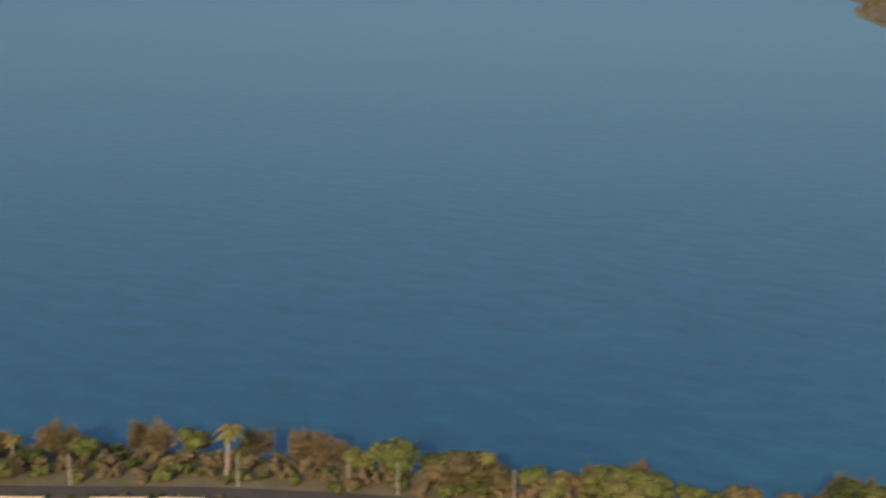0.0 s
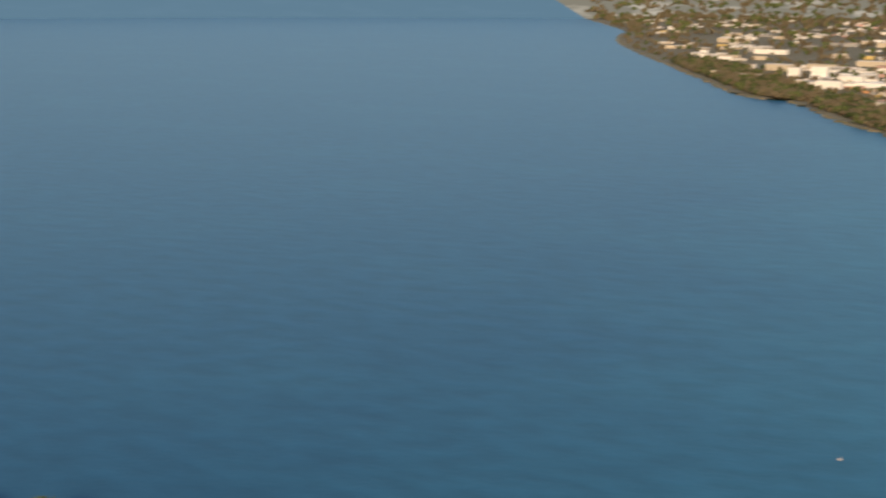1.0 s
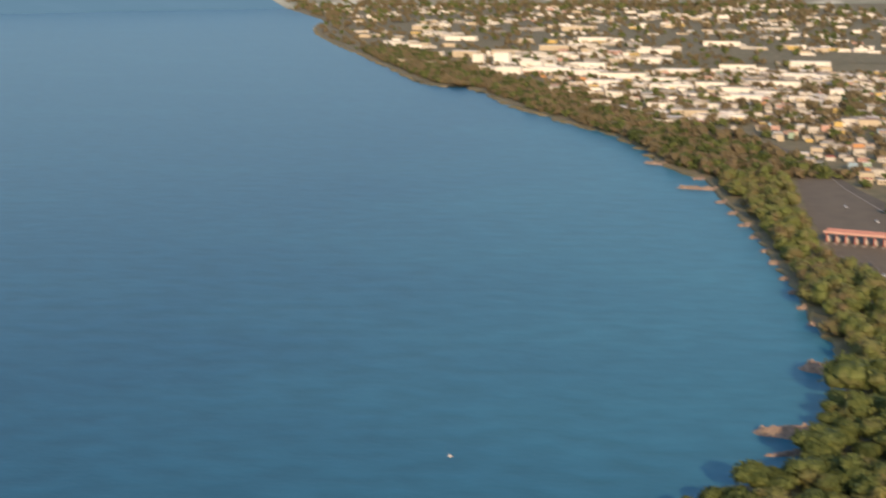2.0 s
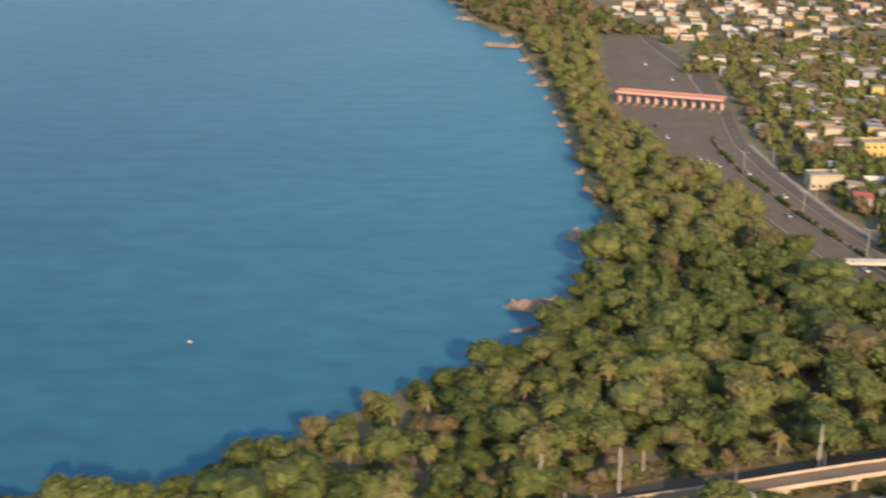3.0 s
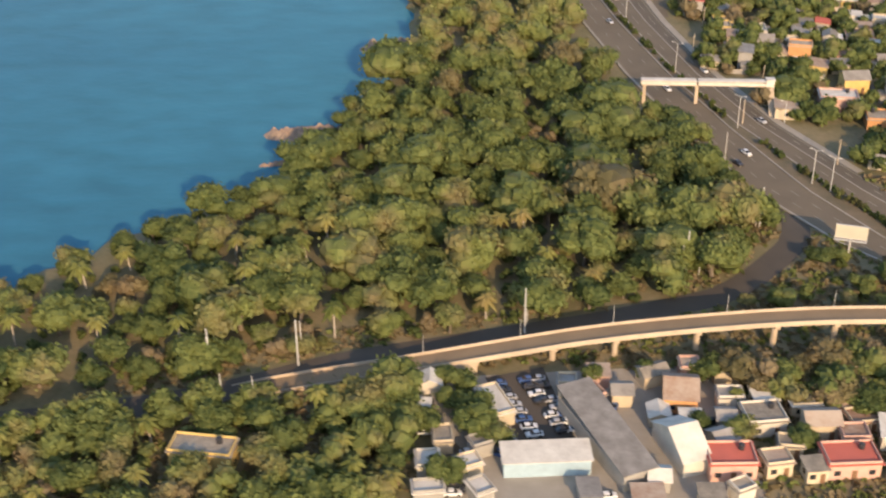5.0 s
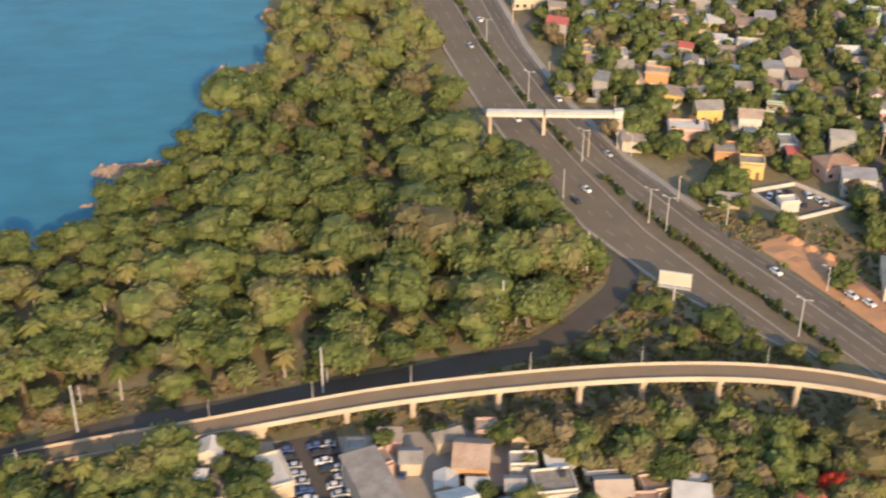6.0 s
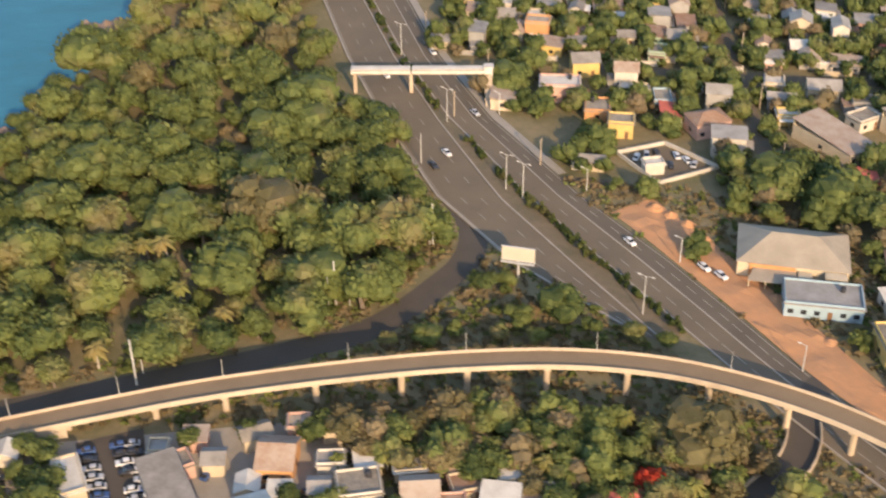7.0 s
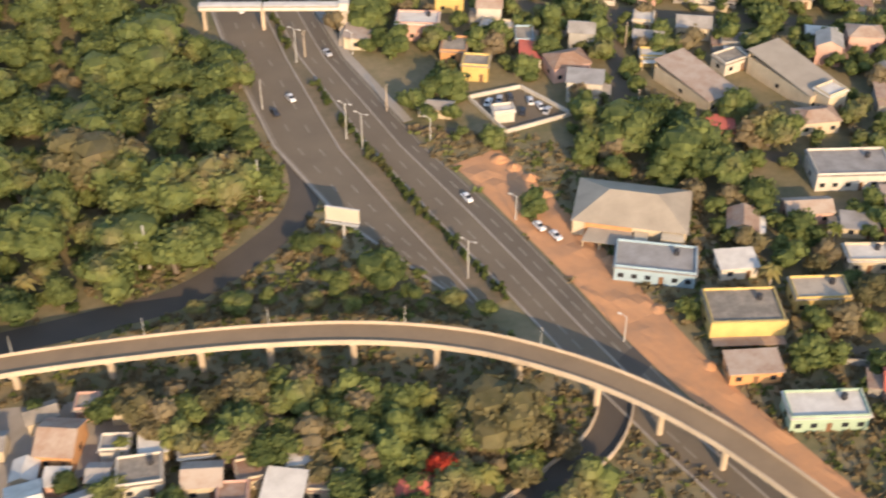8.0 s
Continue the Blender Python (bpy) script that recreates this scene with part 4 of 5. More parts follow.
part("stair_tower", Shape().box(23.5, 308.3, G, 25.6, 310.3, 8.8).box(23.3, 308.1, 8.8, 25.8, 310.5, 9.0), WHITE, bridge, "white stair tower")

toll = thing("toll_station", pose(-37, 543, G, 0, 0, -18.4), "toll station with a long faded red canopy on columns", "toll station")
part("canopy", Shape().box(-25, -4.2, 5.0, 25, 4.2, 5.5).box(-25.2, -4.4, 5.5, 25.2, 4.4, 5.7, None, 0.3), SALMON, toll, "faded red canopy roof")
# fascia is paler than the canopy red, with sunlight put into its pink
part("fascia", Shape().box(-25.3, -4.55, 4.8, 25.3, -4.4, 5.9), mat("sunlit_fascia", (0.62, 0.36, 0.28), scale=0.3), toll, "sunlit pink fascia band")
part("ridge", Shape().box(-25, -0.8, 5.7, 25, 0.8, 6.3, None, 0.5), SALMON, toll)
for k in range(12):
    x = -24 + k * 48 / 11
    part("column", Shape().box(x - 0.22, -3.9, 0, x + 0.22, -3.4, 5.05), RED, toll, "red painted column")
    part("booth", Shape().box(x - 0.6, -1.2, 0.15, x + 0.6, 1.2, 2.4).box(x - 0.7, -1.3, 2.4, x + 0.7, 1.3, 2.55), WHITE, toll, "small white toll booth")
    part("island", Shape().box(x - 0.8, -7.5, 0.02, x + 0.8, 7.5, 0.25, None, 0.1), KERB, toll)

bb = thing("billboard", pose(28.6, 226.2, G, 0, 0, -14), "large blank white billboard on a steel post", "billboard")
part("panel", Shape().box(-3.4, -0.15, 4.6, 3.4, 0.15, 7.6), mat("faded_panel", (0.48, 0.43, 0.33), (0.40, 0.36, 0.28), scale=0.4), bb, "blank off white panel")
part("frame", Shape().box(-3.5, -0.2, 4.45, 3.5, 0.2, 4.6).box(-3.5, -0.2, 7.6, 3.5, 0.2, 7.72), STEEL, bb)
part("post", Shape().tube([(0, 0.35, -0.3), (0, 0.35, 7.2)], [0.28, 0.24], 10), STEEL, bb)
part("walkway", Shape().box(-3.4, -0.9, 4.2, 3.4, -0.2, 4.28), STEEL, bb)

# ---- cars ----
CAR_PAINT = [mat("car_" + n, c, rough=0.3, bump=0, spec=0.6, scale=0.2) for n, c in (("white", (0.75, 0.74, 0.72)), ("silver", (0.45, 0.45, 0.46)), ("black", (0.03, 0.03, 0.035)), ("red", (0.40, 0.04, 0.03)), ("blue", (0.05, 0.10, 0.25)))]
CAR_NAMES = ["white", "silver grey", "black", "red", "dark blue"]


def lofted(sections):
    """A closed hull through cross sections of (x, half width, low, high)."""
    v, f = [], []
    for x, w, lo, hi in sections:
        b = 0.12
        v += [(x, -w, lo), (x, -w, hi - b), (x, -w + b, hi), (x, w - b, hi), (x, w, hi - b), (x, w, lo)]
    for i in range(len(sections) - 1):
        f += [(i * 6 + j, i * 6 + (j + 1) % 6, i * 6 + 6 + (j + 1) % 6, i * 6 + 6 + j) for j in range(6)]
    f += [tuple(range(5, -1, -1)), tuple(range(len(v) - 6, len(v)))]
    return Shape().add(v, f)


BODY = lofted([(-2.05, 0.72, 0.35, 0.75), (-1.95, 0.82, 0.28, 0.88), (-0.9, 0.84, 0.25, 0.95), (0.9, 0.84, 0.25, 0.95), (1.9, 0.80, 0.28, 0.85), (2.05, 0.70, 0.35, 0.65)])
CABIN = lofted([(-1.65, 0.70, 0.90, 0.97), (-1.05, 0.68, 0.90, 1.40), (0.25, 0.68, 0.90, 1.42), (1.0, 0.72, 0.90, 0.97)])
ROOF = lofted([(-1.05, 0.62, 1.38, 1.44), (-0.9, 0.64, 1.38, 1.47), (0.1, 0.64, 1.38, 1.47), (0.25, 0.62, 1.38, 1.45)])
WHEEL = Shape().tube([(0, -0.1, 0), (0, 0.1, 0)], [0.31, 0.31], 12).mesh("wheel", RUBBER)
CAR_MESH = [(BODY.mesh("body", m), ROOF.mesh("roof", m)) for m in CAR_PAINT]
CABIN_MESH = CABIN.mesh("cabin_glass", GLASS)


def car(x, y, turn, k, where, group, z=0.1):
    t = thing("car", pose(x, y, G + z, 0, 0, turn), f"{CAR_NAMES[k]} car {where}", "car", group)
    t.scale = (0.78, 0.78, 0.78)
    put("body", CAR_MESH[k][0], t)
    put("cabin_glass", CABIN_MESH, t)
    put("roof", CAR_MESH[k][1], t)
    for sx in (-1.25, 1.25):
        for sy in (-0.76, 0.76):
            put("wheel", WHEEL, t, pose(sx, sy, 0.31))


rc = random.Random(8)
for x, y, k in ((14, 277, 0), (11, 271, 2), (53, 239, 0), (21, 297, 1), (-2, 318, 0), (10, 332, 0), (-15, 372, 1), (-12, 395, 0), (-30, 435, 0), (-33, 440, 0), (-36, 446, 1), (-20, 425, 0), (-45, 480, 0),
                (-48, 500, 2), (-30, 600, 0), (-20, 610, 1), (-40, 640, 0)):
    car(x, y, -62 if y < 300 else -70 if y < 480 else -88, k, "on the highway", "highway cars")
for x, y, k in ((67, 229, 0), (70, 226, 0)):
    car(x, y, -60, k, "parked on the orange earth strip", "parked cars", 0.5)
lot = sheet("parking_lot", smooth_line([(-50, 177, 0), (-43, 156, 0)], 5), smooth_line([(-39, 181, 0), (-33, 157, 0)], 6)[:5], G + 0.05, ASPHALT2, "worn asphalt parking lot", "parking lot")
for r_, (x, y) in enumerate(((-47.5, 174.5), (-42.2, 176), (-40.2, 176.4))):
    for k in range(8):
        if rc.random() < 0.82:
            car(x + k * 0.95, y - k * 2.15, 12 + rc.uniform(-3, 3) + (180 if rc.random() < 0.5 else 0), rc.choice((0, 0, 1, 1, 2, 4)), "parked in the lot below the ramp", "parked cars")

LANE = smooth_line([(-63, 172, 0), (-60, 164, 0), (-55, 154, 0), (-49, 142, 0)], 4)
nl2 = sides_of(LANE)
sheet("road_lane", [p + n * 1.6 for p, n in zip(LANE, nl2)], [p - n * 1.6 for p, n in zip(LANE, nl2)], G + 0.1, ASPHALT, "narrow pale lane leading down from the ramp")
for n_, (x, y, s) in enumerate(((-57.5, 174, 0.6), (-54, 172, 0.7), (-56, 167, 0.62), (-52, 165, 0.7), (-51.5, 159, 0.8), (-48.5, 157, 0.7), (-66, 167, 0.8), (-68, 160, 0.8), (-63.5, 158, 0.6))):
    tree(x, y, s, n_ % 8, False, n_ * 50, "green tree between the parking lot and the lane", "trees by the ramp")

# ---- houses ----
WIN = Shape().box(-0.55, -0.04, -0.5, 0.55, 0.05, 0.5).mesh("window", GLASS)
DOOR = Shape().box(-0.45, -0.05, 0, 0.45, 0.05, 2.0).mesh("door", mat("door_wood", (0.20, 0.11, 0.06)))
TANK = Shape().tube([(0, 0, 0), (0, 0, 1.0), (0, 0, 1.2)], [0.55, 0.55, 0.2], 10).mesh("water_tank", mat("black_plastic", (0.04, 0.04, 0.045), rough=0.5))
ROOFS = {"tin": TIN, "rust": RUST, "red": RED, "slab": SLAB, "white": WHITE, "beige": BEIGE}
ROOF_WORDS = {"tin": "grey metal roof", "rust": "rusty metal roof", "red": "red roof", "slab": "flat concrete roof", "white": "white roof", "beige": "beige metal roof"}


def house(x, y, w, d, h, turn, wall_k, kind, roof, label="", category="house", group="town houses", windows=True):
    t = thing("house", pose(x, y, G, 0, 0, turn), label or f"{WALL_NAMES[wall_k]} house with a {ROOF_WORDS[roof]}", category, group)
    part("wall", Shape().box(-w / 2, -d / 2, -0.3, w / 2, d / 2, h), WALLS[wall_k], t)
    o = 0.35
    s = Shape()
    if kind == "flat":
        s.box(-w / 2 - o, -d / 2 - o, h, w / 2 + o, d / 2 + o, h + 0.18)
        part("roof", s, ROOFS[roof], t)
        for a, b, c, e in ((-w / 2, -d / 2, w / 2, -d / 2 + 0.15), (-w / 2, d / 2 - 0.15, w / 2, d / 2), (-w / 2, -d / 2 + 0.15, -w / 2 + 0.15, d / 2 - 0.15), (w / 2 - 0.15, -d / 2 + 0.15, w / 2, d / 2 - 0.15)):
            part("roof_parapet", Shape().box(a, b, h + 0.18, c, e, h + 0.65), WALLS[wall_k], t)
        if windows and w * d > 35:
            put("water_tank", TANK, t, pose(w * 0.25, d * 0.2, h + 0.18))
    elif kind == "gable":
        p = 0.28 * d
        v = [(-w / 2 - o, -d / 2 - o, h), (w / 2 + o, -d / 2 - o, h), (w / 2 + o, d / 2 + o, h), (-w / 2 - o, d / 2 + o, h), (-w / 2 - o, 0, h + p), (w / 2 + o, 0, h + p)]
        v += [(a, b, c - 0.14) for a, b, c in v]
        s.add(v, [(0, 1, 5, 4), (2, 3, 4, 5), (7, 6, 10, 11), (9, 8, 11, 10), (1, 0, 6, 7), (3, 2, 8, 9), (0, 4, 10, 6), (4, 3, 9, 10), (5, 1, 7, 11), (2, 5, 11, 8)])
        part("roof", s, ROOFS[roof], t)
        for sx in (-1, 1):
            e, i = sx * w / 2, sx * (w / 2 - 0.15)
            part("gable_wall", Shape().add([(e, -d / 2, h), (e, d / 2, h), (e, 0, h + p * 0.86), (i, -d / 2, h), (i, d / 2, h), (i, 0, h + p * 0.86)], [(0, 2, 1), (3, 4, 5), (0, 1, 4, 3), (1, 2, 5, 4), (2, 0, 3, 5)]), WALLS[wall_k], t)
    elif kind == "hip":
        p, r_ = 0.24 * d, max(0.1, w / 2 - d * 0.45)
        v = [(-w / 2 - o, -d / 2 - o, h), (w / 2 + o, -d / 2 - o, h), (w / 2 + o, d / 2 + o, h), (-w / 2 - o, d / 2 + o, h), (-r_, 0, h + p), (r_, 0, h + p)]
        s.add(v, [(0, 1, 5, 4), (1, 2, 5), (2, 3, 4, 5), (3, 0, 4), (3, 2, 1, 0)])
        part("roof", s, ROOFS[roof], t)
    else:
        v = [(-w / 2 - o, -d / 2 - o, h), (w / 2 + o, -d / 2 - o, h), (w / 2 + o, d / 2 + o, h + 0.1 * d), (-w / 2 - o, d / 2 + o, h + 0.1 * d)]
        v += [(a, b, c + 0.12) for a, b, c in v]
        s.add(v, [(3, 2, 1, 0), (4, 5, 6, 7), (0, 1, 5, 4), (1, 2, 6, 5), (2, 3, 7, 6), (3, 0, 4, 7)])
        part("roof", s, ROOFS[roof], t)
        part("rear_wall", Shape().box(-w / 2, d / 2 - 0.15, h, w / 2, d / 2, h + 0.09 * d), WALLS[wall_k], t)
    if windows and group == "town houses":
        r = random.Random(int(x * 31 + y * 17))
        if r.random() < 0.6:
            sx, aw, ah = r.choice((-1, 1)), r.uniform(1.6, 3.2), min(h, 2.6) - r.uniform(0.2, 0.6)
            x0, x1 = sorted((sx * (w / 2 + 0.02), sx * (w / 2 + aw)))
            y0, y1 = -d / 2 + r.uniform(0, 1.0), d / 2 - r.uniform(0, 1.2)
            part("annex", Shape().box(x0, y0, -0.3, x1, y1, ah), WALLS[r.choice((0, 1, 4, wall_k))], t, "low plastered annex")
            hi0, hi1 = (ah + 0.05, ah + 0.3) if sx < 0 else (ah + 0.3, ah + 0.05)
            q = [(x0 - 0.2, y0 - 0.25, hi0), (x1 + 0.2, y0 - 0.25, hi1), (x1 + 0.2, y1 + 0.2, hi1), (x0 - 0.2, y1 + 0.2, hi0)]
            q += [(a, b, c + 0.1) for a, b, c in q]
            part("annex_roof", Shape().add(q, [(3, 2, 1, 0), (4, 5, 6, 7), (0, 1, 5, 4), (1, 2, 6, 5), (2, 3, 7, 6), (3, 0, 4, 7)]), r.choice((TIN, RUST, WHITEWASH_HAZE, SLAB)), t, "thin lean-to roof")
        if r.random() < 0.5:
            pd = r.uniform(1.2, 2.0)
            part("porch_roof", Shape().box(-w * 0.45, -d / 2 - pd, 2.05, w * 0.45, -d / 2 - 0.06, 2.17), r.choice((TIN, RUST, WHITEWASH_HAZE)), t, "flat porch roof sheet")
            for k in (-0.42, 0.0, 0.42):
                part("porch_post", Shape().box(k * w - 0.08, -d / 2 - pd + 0.1, -0.2, k * w + 0.08, -d / 2 - pd + 0.26, 2.06), WALLS[0], t)
    if windows:
        for lvl in range(max(1, int(h // 2.7))):
            z = 1.5 + lvl * 2.7
            n_ = max(2, int(w // 2.4))
            for k in range(n_):
                xx = -w / 2 + (k + 0.5) * w / n_
                if lvl == 0 and k == n_ // 2:
                    put("door", DOOR, t, pose(xx, -d / 2 - 0.01, 0))
                else:
                    put("window", WIN, t, pose(xx, -d / 2 - 0.01, z))
            for sx in (-1, 1):
                put("window", WIN, t, pose(sx * (w / 2 + 0.01), 0, z, 0, 0, 90))
    return t


# the buildings that stand out
LAND = []


def mark(x, y, w, d, h, turn, wall_k, kind, roof, label, category="building", **more):
    LAND.append((x, y, max(w, d) / 2 + 2.0))
    return house(x, y, w, d, h, turn, wall_k, kind, roof, label, category, "single buildings", **more)


hall = mark(85.5, 232, 22, 14, 3.6, -12, 1, "hip", "beige", "large hall with a beige hipped roof beside the earthworks", windows=False)
part("sign_band", Shape().box(-8.6, -7.35, 0.6, 0.5, -7.05, 3.5), WALLS[5], hall, "sunlit orange front band")
part("porch_roof", Shape().add([(-8.8, -11.2, 1.9), (1.6, -11.2, 1.9), (0.6, -7.4, 2.5), (-7.8, -7.4, 2.5), (-8.8, -11.2, 2.02), (1.6, -11.2, 2.02), (0.6, -7.4, 2.62), (-7.8, -7.4, 2.62)],
                               [(3, 2, 1, 0), (4, 5, 6, 7), (0, 1, 5, 4), (1, 2, 6, 5), (2, 3, 7, 6), (3, 0, 4, 7)]), BEIGE, hall, "low beige metal porch roof")
for k in (-8.5, -5.2, -1.9, 1.3):
    part("porch_post", Shape().box(k - 0.1, -11.0, -0.3, k + 0.1, -10.8, 1.92), WALLS[1], hall)
part("entrance_block", Shape().box(1.2, -10.2, -0.3, 3.6, -7.05, 2.6).box(1.05, -10.35, 2.6, 3.75, -7.05, 2.75), WALLS[1], hall, "cream plastered entrance block")
part("side_wing", Shape().box(6.4, -9.4, -0.3, 10.4, -7.05, 3.2).box(6.25, -9.55, 3.2, 10.55, -7.05, 3.35), WALLS[1], hall, "cream plastered wing")
shop = mark(101.5, 201, 13, 9, 4.2, 2, 2, "flat", "slab", "yellow fronted shop with a flat concrete roof")
part("sign_band", Shape().box(-6.8, -5.0, 1.5, 6.8, -4.55, 4.9), WALLS[2], shop, "bright yellow fascia board")
part("awning", Shape().box(-6.5, -7.2, 1.3, 6.5, -4.7, 1.42), RUST, shop, "rusty awning sheet")
mark(101, 188, 9, 5, 2.8, 4, 5, "shed", "rust", "low orange shop with a rusty metal roof")
mark(88, 216, 15, 8, 3.2, -10, 7, "flat", "tin", "low blue grey shed with a metal roof")
mark(128, 282, 9, 20, 4.0, 32, 1, "shed", "beige", "long cream building with a sloping beige roof")
mark(134, 272, 5.5, 4.5, 5.2, 32, 1, "flat", "white", "cream annex with a flat white roof")
mark(111, 177.5, 13, 6, 3.2, 2, 6, "flat", "white", "pale green building with a flat white roof")
mark(132, 246, 16, 9, 3.8, 2, 0, "flat", "tin", "white building with a flat grey roof")
mark(42.5, 306, 10, 6, 4.6, -4, 3, "flat", "white", "pink house with a white flat roof")
mark(77, 288, 9, 7, 4.0, 18, 3, "hip", "rust", "pink house with a faded tiled roof")
mark(56, 287, 6, 5, 4.0, -8, 2, "flat", "slab", "yellow house with a flat concrete roof")
mark(50, 320, 7, 6, 4.4, 4, 2, "gable", "tin", "small yellow house with a gabled metal roof")
mark(-28.5, 157, 6.2, 24, 3.6, 26, 4, "shed", "tin", "long shed with a corrugated grey metal roof", windows=False)
mark(-15.5, 155.5, 5, 12, 3.4, 21, 0, "gable", "white", "white roofed store beside the parking lot", windows=False)
mark(-7.5, 151.5, 8, 6, 3.6, 4, 3, "flat", "red", "low store with a red roof")
mark(-39, 151, 15, 5, 3.2, 6, 7, "shed", "white", "pale blue workshop with a white metal roof", windows=False)
mark(-14, 171, 6, 8, 3.4, -4, 5, "gable", "rust", "orange walled house with a rusty roof")
mark(23, 160.5, 6, 6, 3.2, -8, 0, "shed", "white", "small house with a bright white metal roof")
mark(-98, 149, 11, 5, 4.2, -6, 2, "flat", "slab", "yellow garden house with a flat roof")
mark(-48, 166, 4, 9, 3.0, 24, 1, "flat", "white", "small white roofed kiosk in the parking lot", windows=False)
mark(13, 153, 9, 6, 3.2, 6, 3, "flat", "red", "small house with a bright red roof")
mark(0, 164, 7, 6, 3.2, 10, 0, "flat", "slab", "white house with a flat concrete roof")
mark(10, 163, 6, 5, 3.4, 4, 1, "gable", "rust", "cream house with a rusty gabled roof")
mark(5, 410, 12, 8, 5.0, 5, 1, "flat", "slab", "large cream house with a flat roof")
mark(37, 458, 14, 9, 5.4, 4, 2, "flat", "slab", "large yellow house with a flat roof")
mark(105.5, 280, 8.5, 18, 3.4, 34, 1, "shed", "rust", "long cream building with a brown sloping roof")
mark(43.5, 160.5, 7, 5, 3.0, 8, 3, "hip", "red", "low house with a red roof below the ramp")
mark(61.5, 268.8, 4.5, 3.2, 2.6, 10, 0, "flat", "white", "small white hut inside the walled yard", windows=False)
for n_, (x, y, s, k) in enumerate(((88, 257, 1.1, 8), (94, 264, 1.0, 3), (101, 250, 1.2, 8), (106, 243, 1.05, 4), (112, 236, 0.9, 5), (80, 259, 0.8, 1), (99, 260, 0.9, 0), (118, 258, 1.0, 3), (36, 318, 0.9, 4), (31, 309, 0.9, 8), (34, 300, 0.7, 2))):
    tree(x, y, s, k, False, n_ * 41, "large spreading green tree between the buildings", "town trees")
    LAND.append((x, y, 3.6 * s))
mark(148.7, 299.0, 8, 6, 4.6, -6, 3, "hip", "rust", "pink house with a faded tiled roof among trees")
mark(129.4, 265.0, 9, 6, 3.2, 8, 1, "hip", "rust", "cream house with a brown hipped roof")
mark(120.3, 232.5, 9, 5, 3.0, 4, 3, "gable", "rust", "pink house with a rusty gabled roof")
mark(115.3, 290.2, 7, 5, 3.0, 30, 0, "flat", "slab", "white house with a flat grey roof")
mark(109.2, 306.1, 8, 6, 3.4, -8, 1, "gable", "tin", "cream house with a grey metal roof")
mark(116.7, 206.8, 10, 6, 3.4, 2, 2, "flat", "slab", "yellow trimmed flat roofed house")
mark(103.2, 215.9, 7, 5, 2.8, 6, 0, "shed", "white", "small white roofed shed among trees")
mark(128.3, 217.4, 8, 5, 3.0, 0, 1, "flat", "white", "cream house with a flat pale roof")
# walled yard
yard = thing("yard_wall", pose(0, 0, G), "low white plastered wall round a yard", "wall")
YC = [(54, 277), (66, 281.5), (77, 270), (62, 263)]
for (ax, ay), (bx, by) in zip(YC, YC[1:] + YC[:1]):
    L = math.hypot(bx - ax, by - ay)
    part("wall_panel", Shape().box(0.15, -0.12, -0.2, L - 0.1, 0.12, 0.9).box(0.1, -0.18, 0.9, L - 0.1, 0.18, 1.0), WALLS[0], yard, at=pose(ax, ay, 0, 0, 0, math.degrees(math.atan2(by - ay, bx - ax))))
LAND.append((65, 272, 13))
LAND.append((73, 244, 8))
tagged(put("yard_floor", Shape().add([(a, b, G + 0.03) for a, b in ((54.6, 276.6), (65.8, 280.9), (76.2, 270.1), (62.1, 263.5))], [(3, 2, 1, 0)]).mesh("yard_floor", ASPHALT)), "worn paved floor of the walled yard", "yard", kind="structure")
for n_, (x, y) in enumerate(((58.5, 275), (61, 276.2), (63.5, 277), (70, 273.5), (71.5, 271.5), (66, 271), (68, 275.5))):
    car(x, y, 70 + 13 * (n_ % 4), n_ % 3, "parked in the walled yard", "parked cars", 0.05)


def hw_east(y):
    for (y0, _, _, e0), (y1, _, _, e1) in zip(HIGHWAY, HIGHWAY[1:]):
        if y1 <= y <= y0:
            return e0 + (e1 - e0) * (y - y1) / (y0 - y1)
    return HIGHWAY[0][3] - (y - 900) * 0.42


def free_spot(x, y, gap):
    edge = hw_east(y) + (5 if y > 262 else 17)
    if y < 262 and x < edge + gap * 0.6 or y >= 262 and x < edge + gap * 0.7:
        return False
    return all(math.hypot(x - a, y - b) > r + gap * 0.7 for a, b, r in LAND)


rh = random.Random(21)
TILT = radians(-8)
near_houses, far_houses, far_trees = [], [], []
for j in range(0, 200):
    v_ = 150 + j * 8.6 if j < 60 else 150 + 60 * 8.6 + (j - 60) * 13
    for i in range(-40, 90):
        u = i * 10.0
        x = u * math.cos(TILT) - (v_ - 300) * math.sin(TILT) * 0.2 + rh.uniform(-2.4, 2.4)
        y = v_ + u * math.sin(TILT) + rh.uniform(-2.0, 2.0)
        if y < 140 or y > 1500 or x > 0.52 * y + 20 + (60 if y < 330 else 0) or x < hw_east(min(max(y, 111), 2500)):
            continue
        if not free_spot(x, y, 4.5):
            continue
        street = i % 9 == 0 or j % 7 == 0
        dens = 0.82 if y < 420 else 0.66
        dens += 0.35 * noise.noise((x * 0.02, y * 0.02, 7.0))
        if not street and rh.random() < dens:
            (near_houses if y < 400 and len(near_houses) < 340 else far_houses).append((x, y))
        elif y > 700 and rh.random() < (0.5 if street else 0.92):
            far_trees.append((x, y))
